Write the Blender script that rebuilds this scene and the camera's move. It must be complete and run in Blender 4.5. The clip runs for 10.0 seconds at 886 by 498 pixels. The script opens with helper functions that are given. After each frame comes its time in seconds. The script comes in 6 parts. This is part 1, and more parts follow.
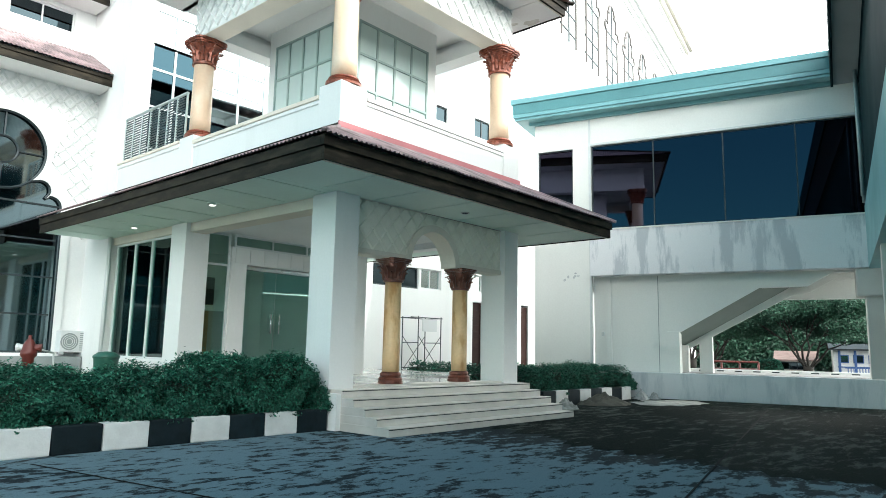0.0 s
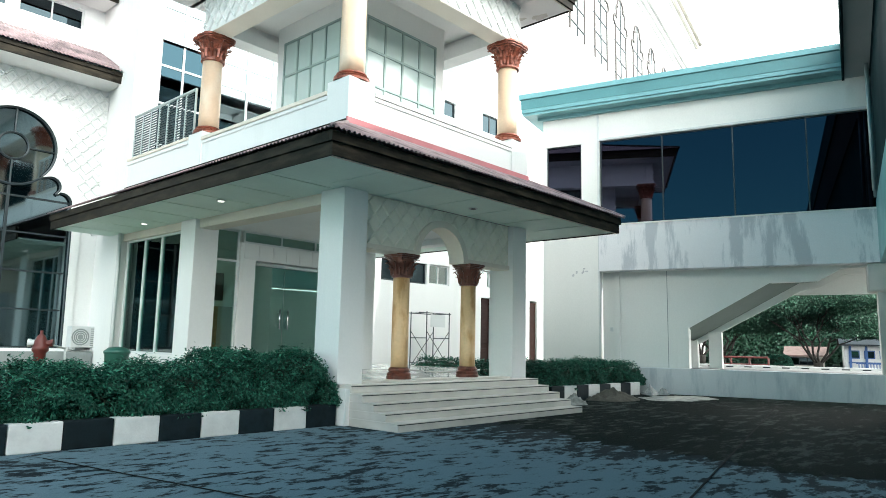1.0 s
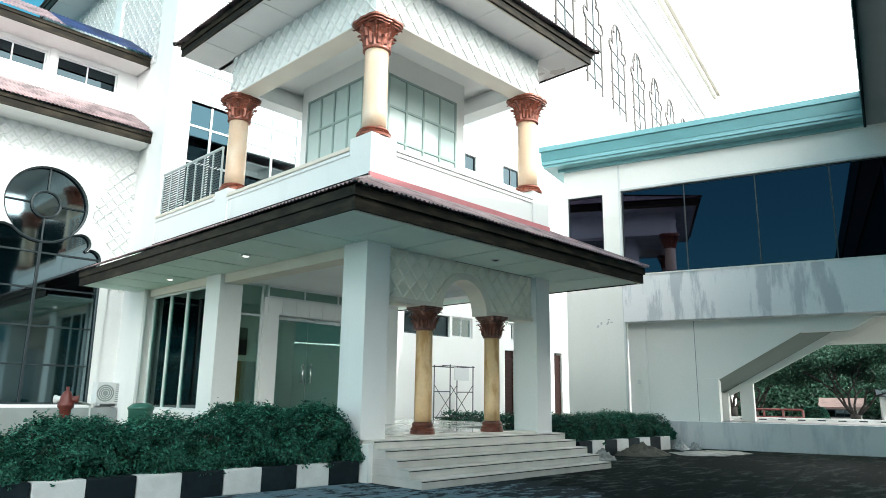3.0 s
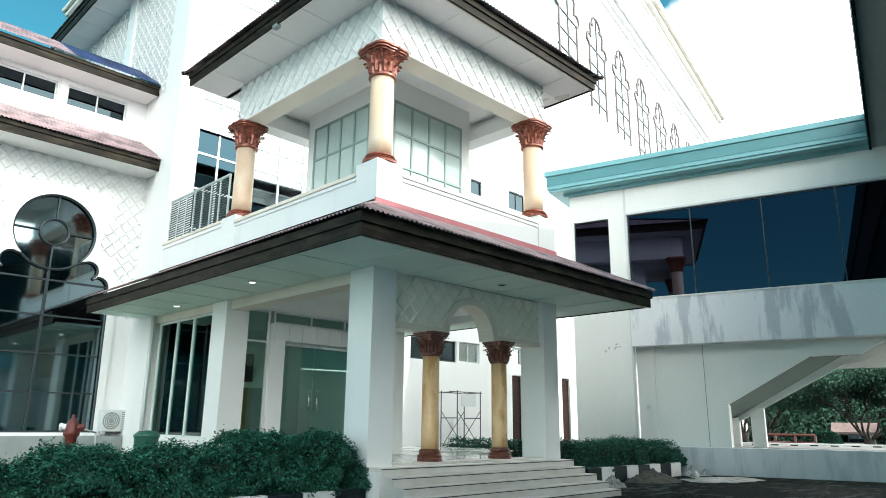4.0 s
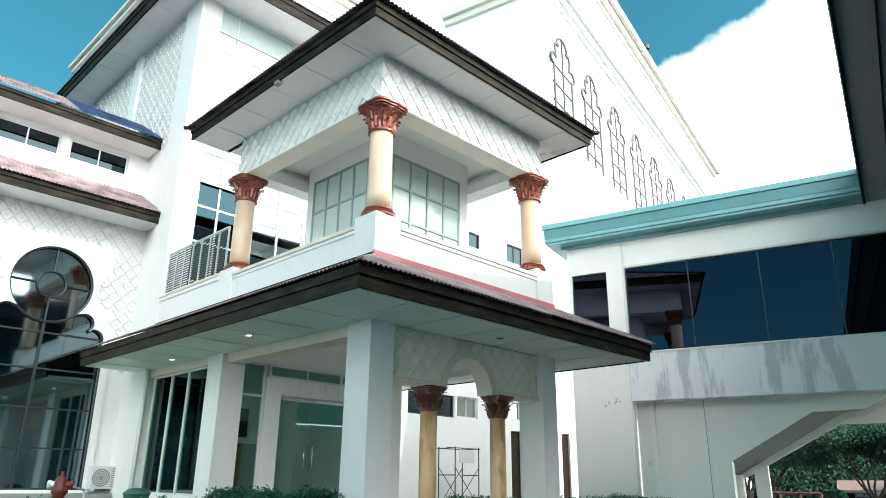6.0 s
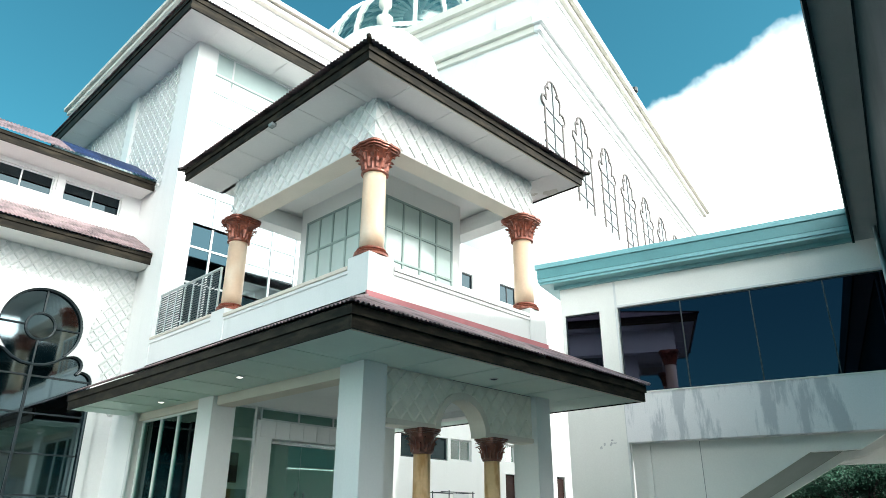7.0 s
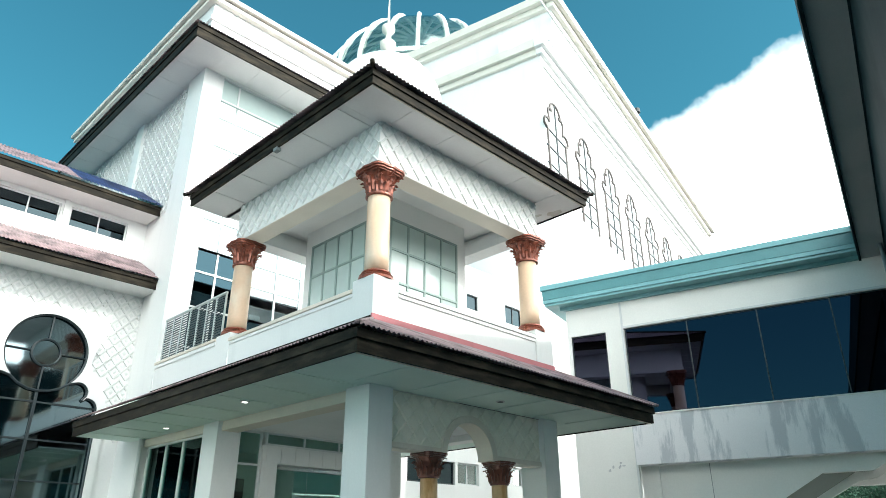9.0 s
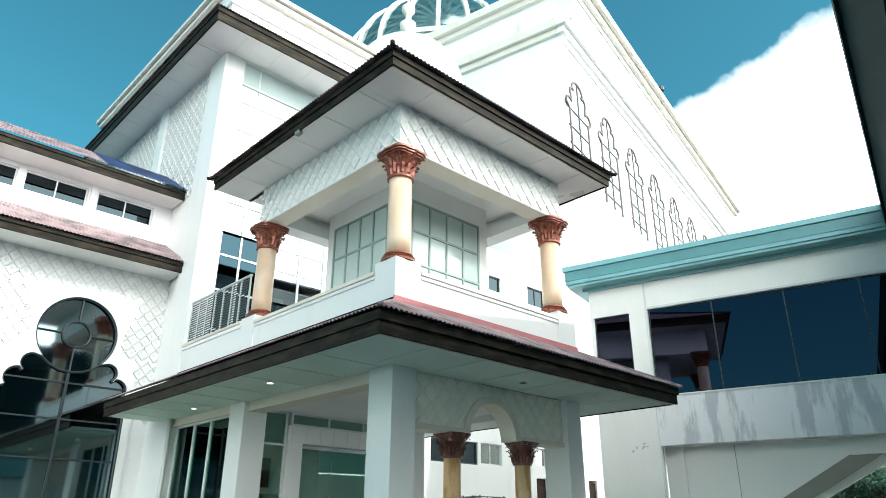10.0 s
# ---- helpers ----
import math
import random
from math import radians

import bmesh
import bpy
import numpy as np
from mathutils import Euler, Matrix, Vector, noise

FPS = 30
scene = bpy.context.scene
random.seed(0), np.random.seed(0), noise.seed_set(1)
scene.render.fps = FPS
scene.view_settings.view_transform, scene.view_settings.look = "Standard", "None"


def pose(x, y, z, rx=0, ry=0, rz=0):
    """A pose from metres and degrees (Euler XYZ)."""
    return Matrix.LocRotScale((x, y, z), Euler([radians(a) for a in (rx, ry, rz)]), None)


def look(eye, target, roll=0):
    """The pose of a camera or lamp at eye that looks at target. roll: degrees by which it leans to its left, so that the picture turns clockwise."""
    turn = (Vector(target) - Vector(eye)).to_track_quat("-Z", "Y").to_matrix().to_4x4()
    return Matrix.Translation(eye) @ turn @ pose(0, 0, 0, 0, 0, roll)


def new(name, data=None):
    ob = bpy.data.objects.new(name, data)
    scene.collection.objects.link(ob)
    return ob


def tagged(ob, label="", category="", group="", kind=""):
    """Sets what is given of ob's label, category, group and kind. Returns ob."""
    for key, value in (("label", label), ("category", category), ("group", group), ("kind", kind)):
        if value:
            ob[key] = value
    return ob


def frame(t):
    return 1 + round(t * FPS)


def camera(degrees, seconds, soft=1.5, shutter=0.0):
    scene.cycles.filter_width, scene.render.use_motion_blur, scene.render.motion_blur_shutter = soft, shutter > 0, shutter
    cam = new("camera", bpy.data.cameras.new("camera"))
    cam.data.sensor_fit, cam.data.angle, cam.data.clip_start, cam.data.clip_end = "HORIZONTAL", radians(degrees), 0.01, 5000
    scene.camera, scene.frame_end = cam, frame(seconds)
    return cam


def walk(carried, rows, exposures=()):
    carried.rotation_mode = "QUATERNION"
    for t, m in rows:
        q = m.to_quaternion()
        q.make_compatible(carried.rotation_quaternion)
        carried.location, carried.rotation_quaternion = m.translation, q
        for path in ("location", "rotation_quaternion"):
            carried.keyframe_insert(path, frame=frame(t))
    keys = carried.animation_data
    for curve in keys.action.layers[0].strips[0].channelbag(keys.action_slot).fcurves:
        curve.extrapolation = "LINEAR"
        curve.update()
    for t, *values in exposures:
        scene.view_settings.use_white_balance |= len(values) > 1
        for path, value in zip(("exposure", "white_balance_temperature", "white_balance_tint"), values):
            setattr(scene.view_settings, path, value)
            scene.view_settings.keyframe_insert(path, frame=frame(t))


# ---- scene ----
cam = camera(65.57, 10.0, soft=0.9)
PATH = [
    (0.0, (-7.556, -9.201, 1.348), (-0.150, -2.640, 2.802), 1.17),
    (0.5, (-7.556, -9.201, 1.348), (-0.189, -2.582, 2.730), 1.30),
    (1.0, (-7.556, -9.201, 1.348), (-0.222, -2.546, 2.735), 1.18),
    (1.5, (-7.556, -9.201, 1.348), (-0.332, -2.467, 2.918), 1.29),
    (2.0, (-7.556, -9.201, 1.348), (-0.455, -2.359, 3.010), 1.35),
    (2.5, (-7.556, -9.201, 1.348), (-0.492, -2.384, 3.251), 1.10),
    (4.0, (-7.556, -9.201, 1.348), (-0.675, -2.382, 3.829), 0.61),
    (4.5, (-7.556, -9.201, 1.348), (-0.698, -2.443, 4.048), 0.50),
    (5.0, (-7.556, -9.201, 1.348), (-0.739, -2.501, 4.286), 0.49),
    (5.5, (-7.556, -9.201, 1.348), (-0.783, -2.505, 4.396), 0.58),
    (7.0, (-7.556, -9.201, 1.348), (-0.893, -2.763, 5.110), 0.27),
    (7.5, (-7.556, -9.201, 1.348), (-0.960, -2.864, 5.390), -0.26),
    (8.0, (-7.556, -9.201, 1.348), (-1.020, -2.887, 5.522), -0.34),
    (8.5, (-7.556, -9.201, 1.348), (-0.997, -2.880, 5.475), -0.27),
    (9.0, (-7.556, -9.201, 1.348), (-1.031, -2.801, 5.406), -0.15),
    (9.5, (-7.556, -9.201, 1.348), (-1.085, -2.684, 5.306), 0.13),
    (10.0, (-7.556, -9.201, 1.348), (-1.184, -2.504, 5.163), 0.24),
]
walk(cam, [(t, look(eye, target, roll)) for t, eye, target, roll in PATH],
     exposures=[(0.0, 0.49, 6350, 3), (5.0, 0.32, 6350, 3), (8.0, 0.21, 6350, 3), (10.0, 0.20, 6350, 3)])

# ---- world and sun ----
SUN = Vector((0.31, -0.89, 0.60)).normalized()
world = bpy.data.worlds.new("sky")
scene.world = world
world.use_nodes = True
wn, wl = world.node_tree.nodes, world.node_tree.links
wn.clear()
sky = wn.new("ShaderNodeTexSky")
sky.sky_type = "NISHITA"
sky.sun_disc = False
sky.sun_elevation = math.asin(SUN.z)
sky.sun_rotation = math.atan2(SUN.x, SUN.y)
sky.air_density, sky.dust_density, sky.ozone_density = 1.0, 0.6, 2.0
coord = wn.new("ShaderNodeTexCoord")
cloud = wn.new("ShaderNodeTexNoise")
cloud.inputs["Scale"].default_value = 1.7
cloud.inputs["Detail"].default_value = 7.0
cloud.inputs["Roughness"].default_value = 0.55
shift = wn.new("ShaderNodeMapping")
shift.inputs["Location"].default_value = (0.35, -0.62, 0.1)
ramp = wn.new("ShaderNodeValToRGB")
ramp.color_ramp.elements[0].position = 0.46
ramp.color_ramp.elements[1].position = 0.62
mixc = wn.new("ShaderNodeMix")
mixc.data_type = "RGBA"
mixc.inputs["B"].default_value = (34.0, 33.6, 33.0, 1)
tint = wn.new("ShaderNodeMix")
tint.data_type = "RGBA"
tint.blend_type = "MULTIPLY"
tint.inputs["Factor"].default_value = 1.0
tint.inputs["B"].default_value = (0.46, 1.16, 0.98, 1)
bg = wn.new("ShaderNodeBackground")
bg.inputs["Strength"].default_value = 0.15
out = wn.new("ShaderNodeOutputWorld")
wl.new(coord.outputs["Generated"], shift.inputs["Vector"])
wl.new(shift.outputs["Vector"], cloud.inputs["Vector"])
sep = wn.new("ShaderNodeSeparateXYZ")
wl.new(coord.outputs["Generated"], sep.inputs[0])
low = wn.new("ShaderNodeMapRange")
low.inputs["From Min"].default_value, low.inputs["From Max"].default_value = 0.60, 0.46
low.inputs["To Min"].default_value, low.inputs["To Max"].default_value = -0.20, 0.19
wl.new(sep.outputs["Z"], low.inputs["Value"])
cover = wn.new("ShaderNodeMath")
wl.new(cloud.outputs["Fac"], cover.inputs[0])
wl.new(low.outputs["Result"], cover.inputs[1])
bank = wn.new("ShaderNodeMath")
bank.operation = "MULTIPLY_ADD"
bank.inputs[1].default_value, bank.inputs[2].default_value = 0.40, 0.0
side = wn.new("ShaderNodeVectorMath")
side.operation = "DOT_PRODUCT"
side.inputs[1].default_value = (0.46, -1.0, 0.0)
wl.new(coord.outputs["Generated"], side.inputs[0])
wl.new(side.outputs["Value"], bank.inputs[0])
cover2 = wn.new("ShaderNodeMath")
wl.new(cover.outputs[0], cover2.inputs[0])
wl.new(bank.outputs[0], cover2.inputs[1])
westward = wn.new("ShaderNodeVectorMath")
westward.operation = "DOT_PRODUCT"
westward.inputs[1].default_value = (-0.97, 0.05, 0.22)
wl.new(coord.outputs["Generated"], westward.inputs[0])
west = wn.new("ShaderNodeMapRange")
west.inputs["From Min"].default_value, west.inputs["From Max"].default_value = 0.88, 0.94
west.inputs["To Min"].default_value, west.inputs["To Max"].default_value = 0.0, -0.30
wl.new(westward.outputs["Value"], west.inputs["Value"])
cover3 = wn.new("ShaderNodeMath")
wl.new(cover2.outputs[0], cover3.inputs[0])
lowband = wn.new("ShaderNodeMapRange")
lowband.inputs["From Min"].default_value, lowband.inputs["From Max"].default_value = 0.44, 0.31
wl.new(sep.outputs["Z"], lowband.inputs["Value"])
gap = wn.new("ShaderNodeMath")
gap.operation = "MULTIPLY"
wl.new(west.outputs["Result"], gap.inputs[0])
wl.new(lowband.outputs["Result"], gap.inputs[1])
wl.new(gap.outputs[0], cover3.inputs[1])
wl.new(cover3.outputs[0], ramp.inputs["Fac"])
wl.new(ramp.outputs["Color"], mixc.inputs["Factor"])
wl.new(sky.outputs["Color"], tint.inputs["A"])
wl.new(tint.outputs["Result"], mixc.inputs["A"])
wl.new(mixc.outputs["Result"], bg.inputs["Color"])
wl.new(bg.outputs["Background"], out.inputs["Surface"])

sun_data = bpy.data.lights.new("sun", "SUN")
sun_data.energy, sun_data.angle, sun_data.color = 2.0, radians(0.6), (1.0, 0.95, 0.88)
sun = new("sun", sun_data)
sun.matrix_world = look(SUN * 60, (0, 0, 0))


# ---- materials ----
def material(name, color, rough=0.6, metal=0.0, var=0.12, scale=3.0, fine=40.0, bump=0.15, dist=0.01, second=None,
             amount=0.5, stretch=(1, 1, 1), sharp=(0.45, 0.65), coat=0.0, spec=0.5, island=0.0, space="Object", random_by=0.0, gritty=0.5, detail=6, turn=0.0):
    """A surface of one paint or stone: broad and fine variation, an optional second colour in stains, and fine relief."""
    m = bpy.data.materials.new(name)
    m.use_nodes = True
    n, l = m.node_tree.nodes, m.node_tree.links
    b = n["Principled BSDF"]
    b.inputs["Roughness"].default_value = rough
    b.inputs["Metallic"].default_value = metal
    b.inputs["Coat Weight"].default_value = coat
    b.inputs["Specular IOR Level"].default_value = spec
    tc = n.new("ShaderNodeTexCoord")
    mp = n.new("ShaderNodeMapping")
    mp.inputs["Scale"].default_value = stretch
    mp.inputs["Rotation"].default_value = (0, 0, radians(turn))
    l.new(tc.outputs[space], mp.inputs["Vector"])
    broad = n.new("ShaderNodeTexNoise")
    broad.inputs["Scale"].default_value, broad.inputs["Detail"].default_value = scale, detail
    broad.inputs["Roughness"].default_value = gritty
    l.new(mp.outputs["Vector"], broad.inputs["Vector"])
    small = n.new("ShaderNodeTexNoise")
    small.inputs["Scale"].default_value, small.inputs["Detail"].default_value = fine, 4
    l.new(tc.outputs[space], small.inputs["Vector"])
    ramp = n.new("ShaderNodeValToRGB")
    ramp.color_ramp.elements[0].position, ramp.color_ramp.elements[1].position = sharp
    l.new(broad.outputs["Fac"], ramp.inputs["Fac"])
    base = n.new("ShaderNodeMix")
    base.data_type = "RGBA"
    two = second or tuple(c * (1 - var) for c in color)
    base.inputs["A"].default_value = (*color, 1)
    base.inputs["B"].default_value = (*two, 1)
    k = n.new("ShaderNodeMath")
    k.operation = "MULTIPLY"
    k.inputs[1].default_value = amount if second else 1.0
    l.new(ramp.outputs["Color"], k.inputs[0])
    l.new(k.outputs[0], base.inputs["Factor"])
    grain = n.new("ShaderNodeMix")
    grain.data_type, grain.blend_type = "RGBA", "MULTIPLY"
    grain.inputs["Factor"].default_value = 1.0
    mr = n.new("ShaderNodeMapRange")
    mr.inputs["To Min"].default_value, mr.inputs["To Max"].default_value = 1 - var, 1 + var * 0.6
    l.new(small.outputs["Fac"], mr.inputs["Value"])
    l.new(base.outputs["Result"], grain.inputs["A"])
    l.new(mr.outputs["Result"], grain.inputs["B"])
    last = grain
    if island or random_by:
        src = n.new("ShaderNodeNewGeometry") if island else n.new("ShaderNodeObjectInfo")
        key = "Random Per Island" if island else "Random"
        mr2 = n.new("ShaderNodeMapRange")
        mr2.inputs["To Min"].default_value, mr2.inputs["To Max"].default_value = 1 - (island or random_by), 1 + (island or random_by)
        l.new(src.outputs[key], mr2.inputs["Value"])
        mul = n.new("ShaderNodeMix")
        mul.data_type, mul.blend_type = "RGBA", "MULTIPLY"
        mul.inputs["Factor"].default_value = 1.0
        l.new(grain.outputs["Result"], mul.inputs["A"])
        l.new(mr2.outputs["Result"], mul.inputs["B"])
        last = mul
    l.new(last.outputs["Result"], b.inputs["Base Color"])
    rr = n.new("ShaderNodeMapRange")
    rr.inputs["To Min"].default_value, rr.inputs["To Max"].default_value = max(0.02, rough - 0.12), min(1.0, rough + 0.1)
    l.new(broad.outputs["Fac"], rr.inputs["Value"])
    l.new(rr.outputs["Result"], b.inputs["Roughness"])
    if bump:
        bp = n.new("ShaderNodeBump")
        bp.inputs["Strength"].default_value, bp.inputs["Distance"].default_value = bump, dist
        l.new(small.outputs["Fac"], bp.inputs["Height"])
        l.new(bp.outputs["Normal"], b.inputs["Normal"])
    return m


def glass(name, color, rough=0.02, alpha_mix=0.35, tone=(0.8, 0.9, 0.88)):
    """Window glass: clear or tinted, with the gloss of a pane."""
    m = bpy.data.materials.new(name)
    m.use_nodes = True
    n, l = m.node_tree.nodes, m.node_tree.links
    n.clear()
    o = n.new("ShaderNodeOutputMaterial")
    gl = n.new("ShaderNodeBsdfGlossy")
    gl.inputs["Roughness"].default_value = rough
    gl.inputs["Color"].default_value = (*tone, 1)
    tr = n.new("ShaderNodeBsdfTransparent")
    tr.inputs["Color"].default_value = (*color, 1)
    fr = n.new("ShaderNodeFresnel")
    fr.inputs["IOR"].default_value = 1.5
    ad = n.new("ShaderNodeMath")
    ad.operation = "ADD"
    ad.use_clamp = True
    ad.inputs[1].default_value = alpha_mix
    l.new(fr.outputs["Fac"], ad.inputs[0])
    mx = n.new("ShaderNodeMixShader")
    l.new(ad.outputs[0], mx.inputs["Fac"])
    l.new(tr.outputs[0], mx.inputs[1])
    l.new(gl.outputs[0], mx.inputs[2])
    l.new(mx.outputs[0], o.inputs["Surface"])
    return m


WHITE = material("white_wall_paint", (0.84, 0.84, 0.83), 0.65, var=0.05, scale=1.3, fine=25, bump=0.1,
                 second=(0.62, 0.64, 0.61), amount=0.35, stretch=(1, 1, 0.16), sharp=(0.54, 0.80), gritty=0.62)
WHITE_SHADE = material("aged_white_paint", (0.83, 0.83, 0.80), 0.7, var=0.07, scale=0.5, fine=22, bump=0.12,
                       second=(0.70, 0.70, 0.67), amount=0.35, stretch=(1, 1, 0.25), sharp=(0.5, 0.75))
CREAM = material("cream_paint", (0.77, 0.70, 0.61), 0.6, var=0.06, scale=1.0, fine=25, bump=0.08)
CORNICE = material("pale_cream_cornice", (0.76, 0.72, 0.65), 0.6, var=0.06, scale=0.8, fine=20)
CREAM_LATTICE = material("cream_moulded_panel", (0.86, 0.82, 0.72), 0.65, var=0.06, scale=2.0, fine=30, bump=0.1)
LATTICE = material("white_moulded_panel", (0.76, 0.77, 0.76), 0.6, var=0.06, scale=1.5, fine=35, bump=0.1,
                   second=(0.62, 0.65, 0.62), amount=0.35, sharp=(0.5, 0.8))
SOFFIT = material("pale_green_soffit_board", (0.74, 0.87, 0.79), 0.6, var=0.05, scale=0.8, fine=20, bump=0.05)
SOFFIT_W = material("white_soffit_board", (0.80, 0.79, 0.78), 0.6, var=0.05, scale=0.8, fine=20, bump=0.05)
FASCIA = material("dark_brown_fascia", (0.014, 0.012, 0.009), 0.6, var=0.3, scale=2.0, fine=30, bump=0.2,
                  second=(0.055, 0.045, 0.032), amount=0.7, stretch=(1, 1, 4), spec=0.1)
ROOF = material("faded_red_metal_roof", (0.38, 0.27, 0.28), 0.5, var=0.2, scale=2.2, fine=30, bump=0.1,
                second=(0.07, 0.055, 0.06), amount=0.85, sharp=(0.42, 0.66))
ROOF_PINK = material("pink_flashing_metal", (0.55, 0.20, 0.22), 0.45, var=0.1, scale=2.0)
ROOF_BLUE = material("blue_metal_roof", (0.03, 0.05, 0.15), 0.5, var=0.3, scale=2.0, second=(0.015, 0.017, 0.03), amount=0.8)
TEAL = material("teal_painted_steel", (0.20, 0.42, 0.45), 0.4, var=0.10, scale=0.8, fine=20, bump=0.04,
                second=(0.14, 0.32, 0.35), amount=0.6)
# Two darker copies of the teal steel, with shade mixed into the colour.
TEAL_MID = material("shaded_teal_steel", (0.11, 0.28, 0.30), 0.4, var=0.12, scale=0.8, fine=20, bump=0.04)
TEAL_DARK = material("teal_darkened_for_shade", (0.10, 0.24, 0.26), 0.5, var=0.12, scale=0.8)
MARBLE = material("ochre_marbled_plaster", (0.80, 0.55, 0.30), 0.35, var=0.16, scale=5.0, fine=18, bump=0.03,
                  second=(0.60, 0.33, 0.13), amount=0.9, stretch=(1.2, 1.2, 0.35), sharp=(0.48, 0.62))
MARBLE_PALE = material("pale_marbled_plaster", (0.76, 0.54, 0.38), 0.4, var=0.1, scale=2.2, fine=18, bump=0.03,
                       second=(0.84, 0.70, 0.56), amount=0.8, stretch=(1, 1, 0.4))
COPPER = material("copper_brown_paint", (0.30, 0.085, 0.05), 0.32, metal=0.25, var=0.25, scale=9, fine=50, bump=0.1,
                  second=(0.09, 0.03, 0.022), amount=0.6)
COPPER_DARK = material("dark_brown_paint", (0.17, 0.055, 0.035), 0.35, metal=0.25, var=0.25, scale=9, fine=50, bump=0.1,
                       second=(0.05, 0.02, 0.018), amount=0.6)
STEP = material("beige_step_tile", (0.68, 0.64, 0.60), 0.35, var=0.08, scale=1.5, fine=60, bump=0.03,
                second=(0.48, 0.45, 0.41), amount=0.5, random_by=0.04)
NOSING = material("dark_step_nosing", (0.05, 0.055, 0.055), 0.6, var=0.2, spec=0.2)
TAR = material("tar_joint", (0.018, 0.018, 0.018), 0.9, var=0.3, spec=0.1)
FLOOR = material("polished_floor_tile", (0.70, 0.69, 0.66), 0.12, var=0.05, scale=1.0, fine=30, bump=0.01)
GROUND = material("weathered_concrete_yard", (0.145, 0.215, 0.255), 0.75, var=0.40, scale=3.7, fine=60, bump=0.6, dist=0.012,
                  second=(0.011, 0.017, 0.022), amount=0.97, stretch=(0.68, 1.45, 1), sharp=(0.512, 0.55), spec=0.06, gritty=0.73, detail=12, turn=48.0)


def patches(m, scale, weight, x0=0.0, x1=1.0, more=0.0):
    """Lets a surface's stains gather in broad patches, and thicken from x0 to x1 along the ground."""
    n, l = m.node_tree.nodes, m.node_tree.links
    ramp = [k for k in n if k.bl_idname == "ShaderNodeValToRGB"][0]
    src = ramp.inputs["Fac"].links[0].from_socket
    tc = [k for k in n if k.bl_idname == "ShaderNodeTexCoord"][0]
    wide = n.new("ShaderNodeTexNoise")
    wide.inputs["Scale"].default_value, wide.inputs["Detail"].default_value = scale, 3
    l.new(tc.outputs["Object"], wide.inputs["Vector"])
    mr = n.new("ShaderNodeMapRange")
    mr.inputs["From Min"].default_value, mr.inputs["From Max"].default_value = 0.3, 0.7
    mr.inputs["To Min"].default_value, mr.inputs["To Max"].default_value = -weight, weight
    l.new(wide.outputs["Fac"], mr.inputs["Value"])
    one = n.new("ShaderNodeMath")
    l.new(src, one.inputs[0])
    l.new(mr.outputs["Result"], one.inputs[1])
    sp = n.new("ShaderNodeSeparateXYZ")
    l.new(tc.outputs["Object"], sp.inputs[0])
    grow = n.new("ShaderNodeMapRange")
    grow.inputs["From Min"].default_value, grow.inputs["From Max"].default_value = x0, x1
    grow.inputs["To Min"].default_value, grow.inputs["To Max"].default_value = 0.0, more
    l.new(sp.outputs["X"], grow.inputs["Value"])
    two = n.new("ShaderNodeMath")
    l.new(one.outputs[0], two.inputs[0])
    l.new(grow.outputs["Result"], two.inputs[1])
    l.new(two.outputs[0], ramp.inputs["Fac"])


patches(GROUND, 0.45, 0.06, 0.2, 2.4, 0.16)
ASPHALT = material("dark_streaked_asphalt", (0.010, 0.015, 0.013), 0.85, var=0.6, scale=3.2, fine=110, bump=0.9, dist=0.02,
                   second=(0.12, 0.135, 0.13), amount=0.7, stretch=(0.45, 1.5, 1), sharp=(0.53, 0.63), spec=0.04, gritty=0.72, detail=12, turn=48.0)
patches(ASPHALT, 0.4, 0.08)
STAINED = material("stained_grey_parapet", (0.83, 0.83, 0.85), 0.75, var=0.10, scale=1.5, fine=30, bump=0.15,
                   second=(0.46, 0.49, 0.53), amount=0.75, stretch=(1.0, 1.0, 0.20), sharp=(0.51, 0.58), gritty=0.66, detail=10)
PLINTH = material("stained_white_plinth", (0.76, 0.77, 0.79), 0.75, var=0.08, scale=2.2, fine=30, bump=0.15,
                  second=(0.44, 0.49, 0.53), amount=0.65, stretch=(1.0, 1.0, 0.22), sharp=(0.51, 0.66), gritty=0.66, detail=10)
KERB_W = material("white_kerb_paint", (0.70, 0.70, 0.69), 0.7, var=0.1, scale=5, fine=40, bump=0.3, random_by=0.05)
KERB_B = material("black_kerb_paint", (0.009, 0.018, 0.023), 0.7, var=0.3, scale=5, fine=40, bump=0.3, random_by=0.2, spec=0.2)
SOIL = material("planter_soil", (0.07, 0.055, 0.04), 0.95, var=0.4, scale=6, fine=60, bump=0.8, dist=0.02)
GRASS = material("dry_lawn", (0.08, 0.10, 0.035), 0.95, var=0.4, scale=3, fine=80, bump=0.8, dist=0.02, second=(0.16, 0.13, 0.07))
LEAF = material("hedge_leaf", (0.012, 0.070, 0.044), 0.6, var=0.2, scale=3, fine=20, bump=0, island=0.6, spec=0.25)
LEAF_TIP = material("top_lit_tip_leaf", (0.035, 0.17, 0.11), 0.55, var=0.2, scale=3, fine=20, bump=0, island=0.5, spec=0.3)
TREE_LEAF = material("rain_tree_leaf", (0.035, 0.105, 0.062), 0.55, var=0.2, scale=1, fine=8, bump=0, island=0.5)
BARK = material("dark_brown_bark", (0.035, 0.030, 0.026), 0.9, var=0.3, scale=4, fine=30, bump=0.6, dist=0.03)
FRAME = material("grey_green_aluminium", (0.30, 0.39, 0.37), 0.4, metal=0.1, var=0.06, scale=2)
FRAME_W = material("white_aluminium", (0.75, 0.77, 0.77), 0.4, var=0.05, scale=2)
